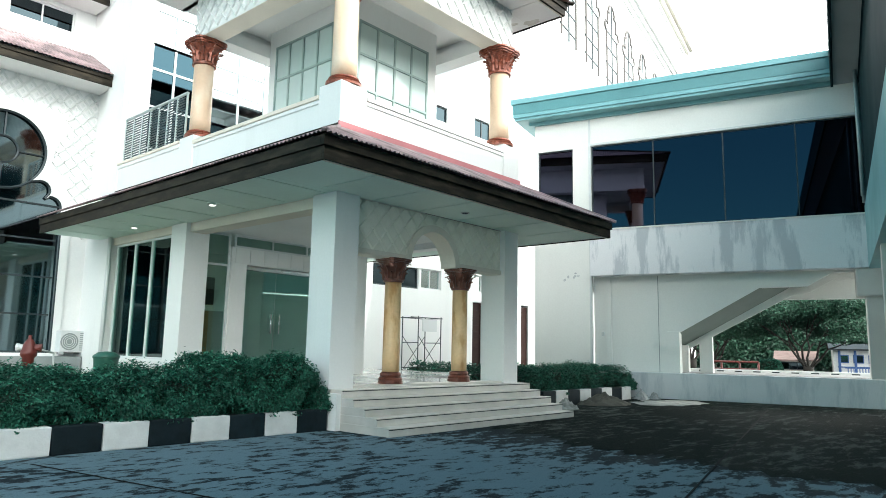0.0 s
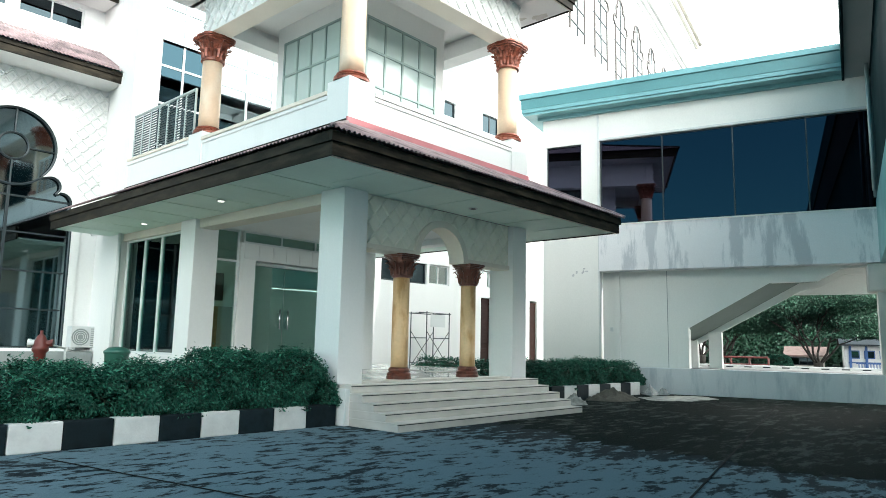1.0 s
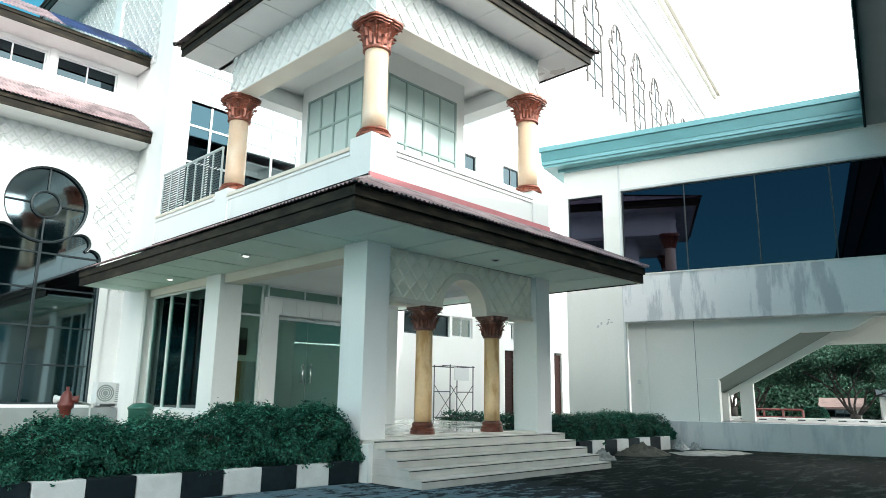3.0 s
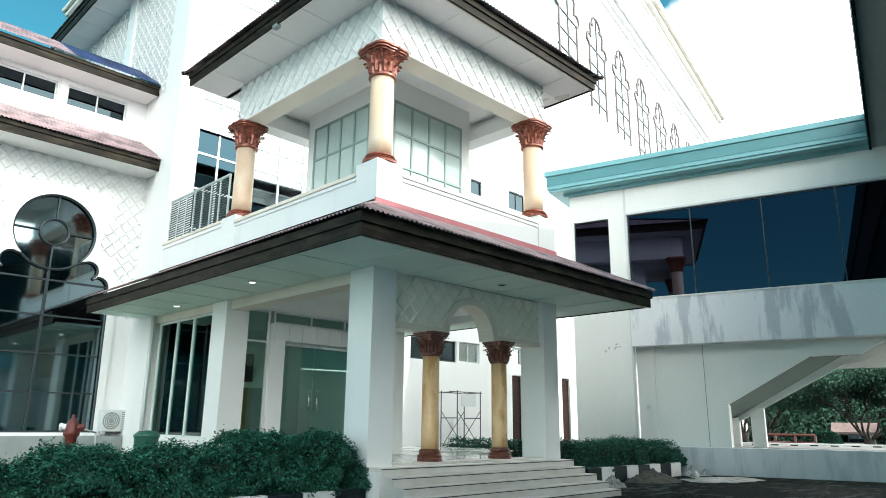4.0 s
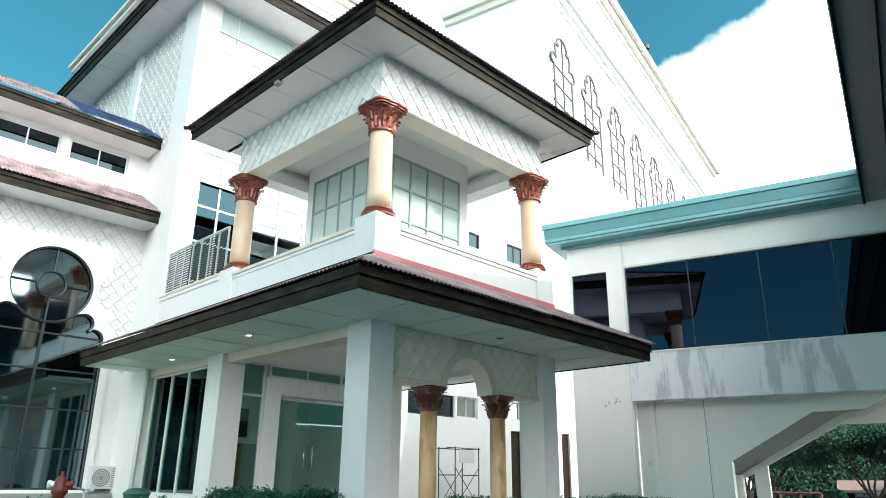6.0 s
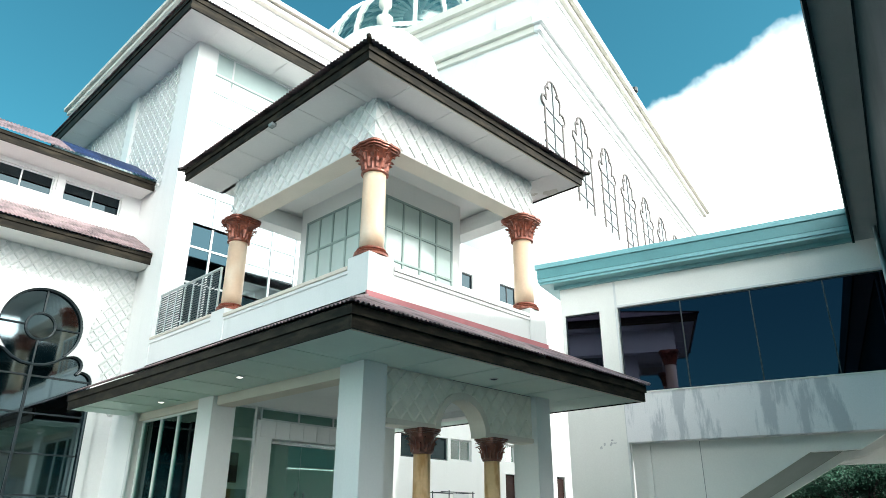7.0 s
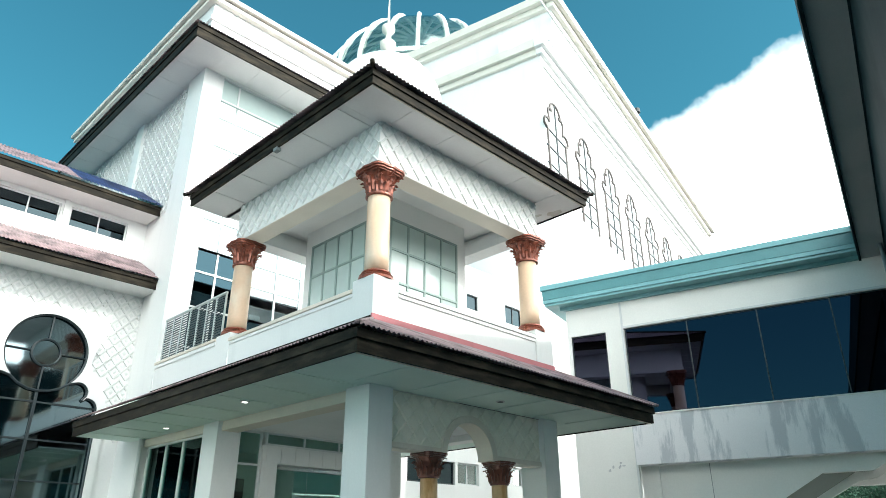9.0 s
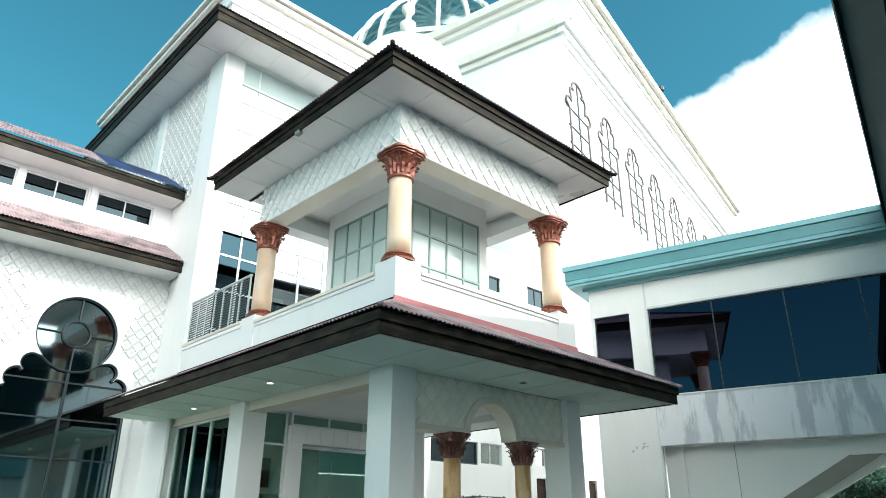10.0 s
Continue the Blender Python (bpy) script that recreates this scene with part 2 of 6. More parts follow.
FRAME_DARK = material("dark_aluminium", (0.020, 0.030, 0.036), 0.45, metal=0.0, var=0.1, scale=2)
RAIL = material("grey_green_painted_steel", (0.30, 0.37, 0.39), 0.45, metal=0.2, var=0.1, scale=4)
RAIL_DARK = material("dark_painted_bar", (0.05, 0.075, 0.085), 0.5, var=0.1, scale=4)
RAIL_PALE = material("pale_grey_painted_steel", (0.52, 0.58, 0.58), 0.45, var=0.1, scale=4)
STEEL = material("brushed_steel", (0.60, 0.61, 0.62), 0.25, metal=0.9, var=0.08, scale=6)
SCAFFOLD = material("dull_steel_tube", (0.055, 0.065, 0.075), 0.55, metal=0.0, var=0.2, scale=6)
RED = material("hydrant_red_paint", (0.12, 0.024, 0.02), 0.45, var=0.2, scale=8, second=(0.16, 0.03, 0.02))
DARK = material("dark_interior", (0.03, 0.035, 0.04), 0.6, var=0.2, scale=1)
WOOD = material("brown_wood_panel", (0.26, 0.14, 0.06), 0.5, var=0.2, scale=3, fine=30, stretch=(1, 1, 6))
DOOR_WOOD = material("dark_red_wood", (0.030, 0.011, 0.008), 0.55, var=0.2, scale=3, stretch=(1, 1, 6), spec=0.1)
GREY = material("grey_cabinet", (0.28, 0.31, 0.31), 0.5, var=0.1, scale=2)
PLASTIC_W = material("off_white_plastic", (0.66, 0.68, 0.68), 0.45, var=0.05, scale=3)
SAND = material("grey_sand", (0.10, 0.092, 0.075), 0.95, var=0.3, scale=6, fine=80, bump=0.8, dist=0.02)
BIN = material("dark_green_plastic", (0.03, 0.12, 0.09), 0.4, var=0.1, scale=3)
ROCK = material("pale_rubble", (0.36, 0.37, 0.37), 0.9, var=0.2, scale=6, bump=0.6, dist=0.02)
HOUSE_WALL = material("far_house_plaster", (0.55, 0.50, 0.46), 0.8, var=0.1, scale=0.6)
HOUSE_BLUE = material("blue_painted_metal", (0.045, 0.11, 0.30), 0.5, var=0.1, scale=1)
HOUSE_ROOF = material("far_tile_roof", (0.32, 0.22, 0.20), 0.8, var=0.2, scale=2)
CONCRETE = material("concrete_floor_in_shade", (0.22, 0.22, 0.215), 0.8, var=0.12, scale=1.5)
CEMENT = material("pale_cement_grey", (0.38, 0.38, 0.36), 0.85, var=0.2, scale=4, fine=50, bump=0.4, second=(0.14, 0.14, 0.13), amount=0.8)
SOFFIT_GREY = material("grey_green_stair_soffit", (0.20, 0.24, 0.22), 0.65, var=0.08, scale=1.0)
CREAM_GREY = material("pale_grey_column_paint", (0.58, 0.57, 0.54), 0.6, var=0.08, scale=1.0)
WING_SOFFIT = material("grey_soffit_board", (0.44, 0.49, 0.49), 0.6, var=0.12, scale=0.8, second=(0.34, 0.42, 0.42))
WING_SHADE = material("dark_teal_glass_and_shade", (0.014, 0.034, 0.040), 0.7, var=0.15, scale=0.8, spec=0.04)
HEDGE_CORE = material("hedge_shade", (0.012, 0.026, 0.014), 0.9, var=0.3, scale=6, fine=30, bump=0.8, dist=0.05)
GLASS = glass("clear_window_glass", (0.72, 0.85, 0.80), alpha_mix=0.07, tone=(0.6, 0.74, 0.72))
FILM = material("pale_green_film_glass", (0.54, 0.65, 0.63), 0.12, var=0.06, scale=0.6, fine=6, bump=0, coat=0.5)
GLASS_ROOM = glass("pale_green_glass", (0.60, 0.74, 0.72), alpha_mix=0.25)
GLASS_DARK = glass("dark_tinted_glass", (0.03, 0.06, 0.08), alpha_mix=0.05, tone=(0.45, 0.62, 0.70))
GLASS_MIRROR = glass("blue_green_reflecting_glass", (0.03, 0.06, 0.08), alpha_mix=0.05, tone=(0.32, 0.60, 0.75))
GLASS_SKY = glass("glass_paled_as_sky_reflection", (0.25, 0.32, 0.34), rough=0.04, alpha_mix=0.32, tone=(0.72, 0.88, 0.92))
GLASS_ORNAMENT = glass("hazy_blue_glass", (0.03, 0.06, 0.08), rough=0.05, alpha_mix=0.32, tone=(0.55, 0.70, 0.76))
GLASS_BLUE = glass("blue_mirror_glass", (0.01, 0.02, 0.05), rough=0.015, alpha_mix=0.30, tone=(0.11, 0.12, 0.185))
LAMP = bpy.data.materials.new("lamp_glow")
LAMP.use_nodes = True
LAMP.node_tree.nodes["Principled BSDF"].inputs["Emission Color"].default_value = (1, 0.95, 0.85, 1)
LAMP.node_tree.nodes["Principled BSDF"].inputs["Emission Strength"].default_value = 2.5

ROT = Matrix.Rotation(radians(14.0), 4, "Z") @ Matrix.Translation((0.956, 0.68, 0)) @ Matrix.Diagonal((1.1, 1.1, 1.112, 1))


# ---- mesh helpers ----
def thing(name, label, category, at=(0, 0, 0), group="", kind=""):
    e = new(name)
    e.empty_display_size = 0.2
    e.matrix_basis = Matrix.Translation(at)
    return tagged(e, label, category, group, kind)


def part(name, bm, mat, parent=None, label="", m=None, smooth=False):
    """Links a bmesh, given in the world's coordinates, as one mesh object."""
    if m is not None:
        bm.transform(m)
    bmesh.ops.recalc_face_normals(bm, faces=bm.faces)
    me = bpy.data.meshes.new(name)
    bm.to_mesh(me)
    bm.free()
    me.materials.append(mat)
    if smooth:
        for p in me.polygons:
            p.use_smooth = True
    ob = new(name, me)
    if parent is not None:
        ob.parent = parent
        if parent.type == "EMPTY":
            ob.matrix_parent_inverse = parent.matrix_basis.inverted()
    if label:
        ob["label"] = label
    if "lattice" in name:
        ob["kind"] = "stuff"
    return ob


def add_box(bm, x0, x1, y0, y1, z0, z1):
    v = [bm.verts.new(c) for c in ((x0, y0, z0), (x1, y0, z0), (x1, y1, z0), (x0, y1, z0),
                                   (x0, y0, z1), (x1, y0, z1), (x1, y1, z1), (x0, y1, z1))]
    for f in ((0, 3, 2, 1), (4, 5, 6, 7), (0, 1, 5, 4), (1, 2, 6, 5), (2, 3, 7, 6), (3, 0, 4, 7)):
        bm.faces.new([v[k] for k in f])
    return v


def boxes(*items, bevel=0.0):
    bm = bmesh.new()
    for it in items:
        add_box(bm, *it)
    if bevel:
        bmesh.ops.bevel(bm, geom=list(bm.edges), offset=bevel, segments=2, affect="EDGES", profile=0.6)
    return bm


def lathe(profile, n=24, cx=0.0, cy=0.0):
    """A turned form from (radius, height) pairs."""
    bm = bmesh.new()
    rings = []
    for r, z in profile:
        rings.append([bm.verts.new((cx + r * math.cos(2 * math.pi * k / n), cy + r * math.sin(2 * math.pi * k / n), z)) for k in range(n)])
    for a, b in zip(rings, rings[1:]):
        for k in range(n):
            bm.faces.new((a[k], a[(k + 1) % n], b[(k + 1) % n], b[k]))
    bm.faces.new(rings[0][::-1])
    bm.faces.new(rings[-1])
    return bm


def tube(bm, a, b, r, n=8):
    a, b = Vector(a), Vector(b)
    d = (b - a).normalized()
    u = d.orthogonal().normalized()
    w = d.cross(u)
    ra = [bm.verts.new(a + r * (math.cos(2 * math.pi * k / n) * u + math.sin(2 * math.pi * k / n) * w)) for k in range(n)]
    rb = [bm.verts.new(v.co + (b - a)) for v in ra]
    for k in range(n):
        bm.faces.new((ra[k], ra[(k + 1) % n], rb[(k + 1) % n], rb[k]))
    bm.faces.new(ra[::-1])
    bm.faces.new(rb)


def slab(bm, corners, thick):
    """A flat slab from a loop of corners, thickened along its normal's opposite."""
    c = [Vector(p) for p in corners]
    nrm = (c[1] - c[0]).cross(c[2] - c[0]).normalized()
    top = [bm.verts.new(p) for p in c]
    low = [bm.verts.new(p - nrm * thick) for p in c]
    bm.faces.new(top)
    bm.faces.new(low[::-1])
    k = len(c)
    for j in range(k):
        bm.faces.new((top[j], low[j], low[(j + 1) % k], top[(j + 1) % k]))


def wall_with_holes(u0, u1, z0, z1, holes, t0, t1, axis="y"):
    """A wall along x (axis y) or along y (axis x), from t0 to t1 in thickness, with oblong openings (u0, u1, z0, z1)."""
    us = sorted({u0, u1, *(h[0] for h in holes), *(h[1] for h in holes)})
    zs = sorted({z0, z1, *(h[2] for h in holes), *(h[3] for h in holes)})
    us = [u for u in us if u0 <= u <= u1]
    zs = [z for z in zs if z0 <= z <= z1]
    bm = bmesh.new()
    for za, zb in zip(zs, zs[1:]):
        for ua, ub in zip(us, us[1:]):
            um, zm = (ua + ub) / 2, (za + zb) / 2
            if not any(h[0] < um < h[1] and h[2] < zm < h[3] for h in holes):
                if axis == "y":
                    add_box(bm, ua, ub, t0, t1, za, zb)
                else:
                    add_box(bm, t0, t1, ua, ub, za, zb)
    bmesh.ops.remove_doubles(bm, verts=bm.verts, dist=1e-5)
    inner = {}
    for f in bm.faces:
        inner.setdefault(tuple(round(c, 4) for c in f.calc_center_median()), []).append(f)
    bmesh.ops.delete(bm, geom=[f for fs in inner.values() if len(fs) > 1 for f in fs], context="FACES_ONLY")
    return bm


def lattice(u0, u1, z0, z1, step, wide, proud, place):
    """A diamond lattice of crossing ribs with a boss in each diamond, clipped to an oblong. place(u, z, d) gives the world point."""
    bm = bmesh.new()
    h = wide / 2

    def clip(ua, za, ub, zb):
        t0, t1 = 0.0, 1.0
        for p, d, lo, hi in ((ua, ub - ua, u0, u1), (za, zb - za, z0, z1)):
            a, b = (lo - p) / d, (hi - p) / d
            t0, t1 = max(t0, min(a, b)), min(t1, max(a, b))
        return (ua + t0 * (ub - ua), za + t0 * (zb - za), ua + t1 * (ub - ua), za + t1 * (zb - za)) if t1 - t0 > 1e-4 else None

    span = z1 - z0
    slope = 1.12
    k = math.floor((u0 - span / slope) / step)
    while k * step < u1 + span / slope:
        for sgn in (1, -1):
            a = k * step
            seg = clip(a, z0, a + sgn * span / slope, z1)
            if seg:
                ua, za, ub, zb = seg
                d = Vector((ub - ua, zb - za)).normalized()
                px, pz = -d.y * h, d.x * h
                rows = [(bm.verts.new(place(ua + f * px, za + f * pz, e)), bm.verts.new(place(ub + f * px, zb + f * pz, e)))
                        for f, e in ((1, 0.0), (0.6, proud), (-0.6, proud), (-1, 0.0))]
                for (a0, b0), (a1, b1) in zip(rows, rows[1:]):
                    bm.faces.new((a0, b0, b1, a1))
        k += 1
    # bosses
    dz = step * slope / 2
    rows = int(span / dz) + 1
    for r in range(rows + 1):
        zc = z0 + r * dz
        off = 0.0 if r % 2 else 0.5
        c = math.floor(u0 / step)
        while c * step < u1 + step:
            uc = (c + off) * step
            q = step * 0.19
            if u0 + q < uc < u1 - q and z0 + q < zc < z1 - q:
                ring = [bm.verts.new(place(uc + dx, zc + dzz, 0.0)) for dx, dzz in ((q, 0), (0, q * 1.2), (-q, 0), (0, -q * 1.2))]
                tip = bm.verts.new(place(uc, zc, proud * 0.5))
                for j in range(4):
                    bm.faces.new((ring[j], ring[(j + 1) % 4], tip))
            c += 1
    return bm


def corrugated(a, b, c, d, period=0.10, amp=0.018, rows=1):
    """A corrugated sheet on the quad a-b (eave) to d-c (ridge); the waves run up the slope."""
    a, b, c, d = (Vector(p) for p in (a, b, c, d))
    nrm = (b - a).cross(d - a).normalized()
    if nrm.z < 0:
        nrm = -nrm
    length = max((b - a).length, (c - d).length)
    n = max(4, int(length / period * 4))
    bm = bmesh.new()
    lows, tops = [], []
    along = (b - a).normalized()
    for k in range(n + 1):
        f = k / n
        p = a.lerp(b, f)
        # the ridge end keeps the wave parallel to the slope, cut by the hips
        s = (p - a).dot(along)
        sd, sc = (d - a).dot(along), (c - a).dot(along)
        up = (d - a) - along * sd
        lim = 1.0
        if s < sd and sd > 1e-6:
            lim = s / sd
        if s > sc and length - sc > 1e-6:
            lim = min(lim, (length - s) / (length - sc))
        w = amp * math.sin(2 * math.pi * s / period)
        lows.append(bm.verts.new(p + nrm * w))
        tops.append(bm.verts.new(p + up * max(lim, 0.001) + nrm * w))
    for k in range(n):
        bm.faces.new((lows[k], lows[k + 1], tops[k + 1], tops[k]))
    return bm


def window_unit(name, parent, u0, u1, z0, z1, cols, rows, t, frame_mat, glass_mat, axis="y", wide=0.05, deep=0.07, m=None):
    """A framed window with a grid of panes in the plane axis = t."""
    us = cols if isinstance(cols, (list, tuple)) else [u0 + (u1 - u0) * k / cols for k in range(cols + 1)]
    zs = rows if isinstance(rows, (list, tuple)) else [z0 + (z1 - z0) * k / rows for k in range(rows + 1)]

    def bx(bm, ua, ub, ta, tb, za, zb):
        if axis == "y":
            add_box(bm, ua, ub, ta, tb, za, zb)
        else:
            add_box(bm, ta, tb, ua, ub, za, zb)

    h = wide / 2
    openings = [(ua + h, ub - h, za + h, zb - h) for ua, ub in zip(us, us[1:]) for za, zb in zip(zs, zs[1:])]
    bm = wall_with_holes(us[0] - h, us[-1] + h, zs[0] - h, zs[-1] + h, openings, t - deep / 2, t + deep / 2, axis)
    fr = part(name, bm, frame_mat, parent, m=m)
    for ua, ub in zip(us, us[1:]):
        for za, zb in zip(zs, zs[1:]):
            bm = bmesh.new()
            bx(bm, ua + h, ub - h, t - 0.006, t + 0.006, za + h, zb - h)
            pane = part("pane", bm, glass_mat, fr, m=m)
            pane.visible_shadow = False
    return fr

# ---- ground ----
bm = bmesh.new()
for x0, x1, y0, y1 in ((-900, 900, -900, 900),):
    v = [bm.verts.new(c) for c in ((x0, y0, 0), (x1, y0, 0), (x1, y1, 0), (x0, y1, 0))]
    bm.faces.new(v)
tagged(part("ground", bm, GROUND), "weathered blue-grey concrete yard with dark moss patches", "ground", kind="structure")
# Apron darker than the yard, with a ragged left edge.
bm = bmesh.new()
edge = []
for (xa, ya), (xb, yb) in zip(((2.46, -1.3), (1.8, -3.92), (1.02, -5.97), (1.12, -8.1)), ((1.8, -3.92), (1.02, -5.97), (1.12, -8.1), (1.0, -14.0))):
    for k in range(30):
        x, y = xa + (xb - xa) * k / 30, ya + (yb - ya) * k / 30
        edge.append((x + 0.5 * noise.noise((y * 1.1, 0.3, 0)) + 0.45 * noise.noise((y * 4.3, 1.3, 0)) + 0.35 * noise.noise((y * 13, 2, 0)), y, 0.006))
vs = [bm.verts.new(c) for c in edge + [(1.0, -14, 0.006), (20, -12, 0.006), (18, 3.0, 0.006), (7.2, 0.9, 0.006), (5.7, -1.3, 0.006)]]
bm.faces.new(vs)
tagged(part("road", bm, ASPHALT), "dark streaked asphalt apron in front of the steps", "road surface", kind="structure")
for a, b in (((11.46, -3.56), (-3.78, -7.13)), ((-4.64, -0.6), (-3.73, -5.56))):
    d = (Vector(b) - Vector(a)).normalized()
    w = Vector((-d.y, d.x)) * 0.012
    bm = bmesh.new()
    slab(bm, [(a[0] - w.x, a[1] - w.y, 0.011), (b[0] - w.x, b[1] - w.y, 0.011), (b[0] + w.x, b[1] + w.y, 0.011), (a[0] + w.x, a[1] + w.y, 0.011)], 0.004)
    tagged(part("paving_joint", bm, TAR), "dark tar-filled joint between the yard slabs", "paving joint", kind="structure")

# planters with soil behind the kerbs
tagged(part("planter_bed", boxes((-7.5, -0.06, 0.11, 2.2, -0.05, 0.30)), SOIL), "bare brown soil bed under the hedge", "planting bed", kind="structure")
tagged(part("lawn", boxes((-9.0, -0.1, 2.2, 10.7, -0.05, 0.34)), GRASS), "patchy dry lawn in front of the building", "lawn", kind="structure")
tagged(part("planter_bed", boxes((5.5, 12.3, 0.7, 2.7, -0.05, 0.30)), SOIL), "soil bed under the clipped hedge beside the steps", "planting bed", kind="structure")


def kerb(name, x0, block, count, y0, y1, z1, first_white, label):
    k = thing(name, label, "kerb", (x0, y0, 0))
    for n in range(count):
        white = (n % 2 == 0) == first_white
        bm = boxes((x0 + n * block + 0.004, x0 + (n + 1) * block - 0.004, y0, y1, 0, z1), bevel=0.02)
        part("kerb_block", bm, KERB_W if white else KERB_B, k, "white painted block" if white else "black painted block")
    return k


kerb("kerb", -7.28, 0.60, 12, -0.11, 0.11, 0.345, True, "black and white painted concrete kerb below the hedge")
kerb("kerb", 7.26, 0.60, 8, 0.48, 0.70, 0.375, False, "low black and white kerb beside the steps")


# ---- portico ----
PX, PY, TY = 5.46, 5.18, 9.05      # portico's width, its second pillar, the tower's front
FLOOR_Z, SOFF = 0.66, 4.07
portico = thing("portico", "two-storey white entrance portico with lattice friezes and hipped metal roofs", "portico")
tagged(part("floor", boxes((0.0, PX, 0.0, TY, 0.0, FLOOR_Z)), FLOOR), "polished pale tile floor of the entrance porch", "floor", kind="structure")
tagged(part("floor", boxes((PX + 0.002, 9.2, 3.2, TY, 0.0, FLOOR_Z - 0.004)), FLOOR), "polished pale tile landing beside the porch", "floor", kind="structure")
for x0, x1, y0, y1 in ((0, 0.55, 0, 0.66), (4.95, PX, 0, 0.66), (0, 0.58, PY, PY + 0.67), (4.95, PX, PY, PY + 0.67)):
    bm = boxes((x0, x1, y0, y1, 0.0 if y0 == 0 else FLOOR_Z, SOFF), bevel=0.008)
    part("pillar", bm, WHITE, portico)
part("pillar_base", boxes((-0.05, 0.10, -0.28, 0.66, 0, 0.60), bevel=0.01), WHITE, portico)

# arch panel between the front pillars
AC, AR, SPR = 2.68, 0.68, 3.06


def arch_panel(y0, y1, z_low, z_top):
    bm = bmesh.new()
    n = 20
    pts = [(0.55, z_low), (AC - AR, z_low)]
    pts += [(AC - AR * math.cos(math.pi * k / n), SPR + AR * math.sin(math.pi * k / n)) for k in range(n + 1)]
    pts += [(AC + AR, z_low), (4.95, z_low)]
    lo = pts
    for side, y in ((0, y0), (1, y1)):
        cur = [(bm.verts.new((x, y, z)), bm.verts.new((x, y, z_top))) for x, z in lo]
        for (a, at), (b, bt) in zip(cur, cur[1:]):
            if abs(a.co.x - b.co.x) > 1e-6:
                bm.faces.new((a, b, bt, at) if side == 0 else (b, a, at, bt))
        if side == 0:
            first = cur
    for (a, _), (b, _), (c, _), (d, _) in zip(first, first[1:], cur, cur[1:]):
        bm.faces.new((a, c, d, b))
    return bm


part("arch_panel", arch_panel(0.14, 0.46, SPR, SOFF), CREAM_LATTICE, portico)
# cream arch moulding
bm = bmesh.new()
n = 24
for (ra, rb, ya, yb) in ((AR - 0.02, AR + 0.12, 0.09, 0.50),):
    prev = None
    for k in range(n + 1):
        a = math.pi * k / n
        ring = [bm.verts.new((AC - r * math.cos(a), y, SPR + r * math.sin(a))) for r, y in ((ra, ya), (rb, ya), (rb, yb), (ra, yb))]
        if prev:
            for j in range(4):
                bm.faces.new((prev[j], prev[(j + 1) % 4], ring[(j + 1) % 4], ring[j]))
        prev = ring
part("arch_moulding", bm, CREAM, portico, "cream arch moulding")
for xa, xb in ((0.55, AC - AR - 0.08), (AC + AR + 0.08, 4.95)):
    part("panel_sill", boxes((xa, xb, 0.10, 0.50, 3.07, 3.16), bevel=0.006), CREAM, portico)


# the lattice over the arch is cut along the arch
bm = bmesh.new()
st, half, proud = 0.34, 0.022, 0.028
for k in range(-8, 30):
    for sg in (1, -1):
        run = []
        for j in range(41):
            f = j / 40
            x, z = k * st + sg * f * 0.89 / 1.12, 3.17 + f * 0.89
            ok = 0.57 < x < 4.93 and math.hypot(x - AC, z - SPR) > AR + 0.13
            if ok:
                run.append((x, z))
            if (not ok or j == 40) and len(run) > 1:
                (xa, za), (xb, zb) = run[0], run[-1]
                d = Vector((xb - xa, zb - za)).normalized()
                ox, oz = -d.y * half, d.x * half
                v = [bm.verts.new((xa + ox, 0.14, za + oz)), bm.verts.new((xb + ox, 0.14, zb + oz)), bm.verts.new((xb, 0.14 - proud, zb)),
                     bm.verts.new((xa, 0.14 - proud, za)), bm.verts.new((xb - ox, 0.14, zb - oz)), bm.verts.new((xa - ox, 0.14, za - oz))]
                bm.faces.new((v[0], v[1], v[2], v[3]))
                bm.faces.new((v[3], v[2], v[4], v[5]))
            if not ok:
                run = []
part("arch_lattice", bm, CREAM_LATTICE, portico, "raised diamond lattice")

# beams and porch ceiling
part("beam", boxes((0.10, 0.50, 0.66, PY, 3.86, SOFF), bevel=0.006), CREAM, portico)
part("beam", boxes((5.0, 5.40, 0.66, PY, 3.86, SOFF), bevel=0.006), WHITE, portico)
part("beam", boxes((0.05, 0.55, PY + 0.67, TY, 3.88, SOFF), bevel=0.006), CREAM, portico)
tagged(part("ceiling", boxes((0.5, 5.0, 0.46, TY, SOFF - 0.06, SOFF - 0.004)), SOFFIT_W), "white board ceiling of the entrance porch", "ceiling", kind="structure")


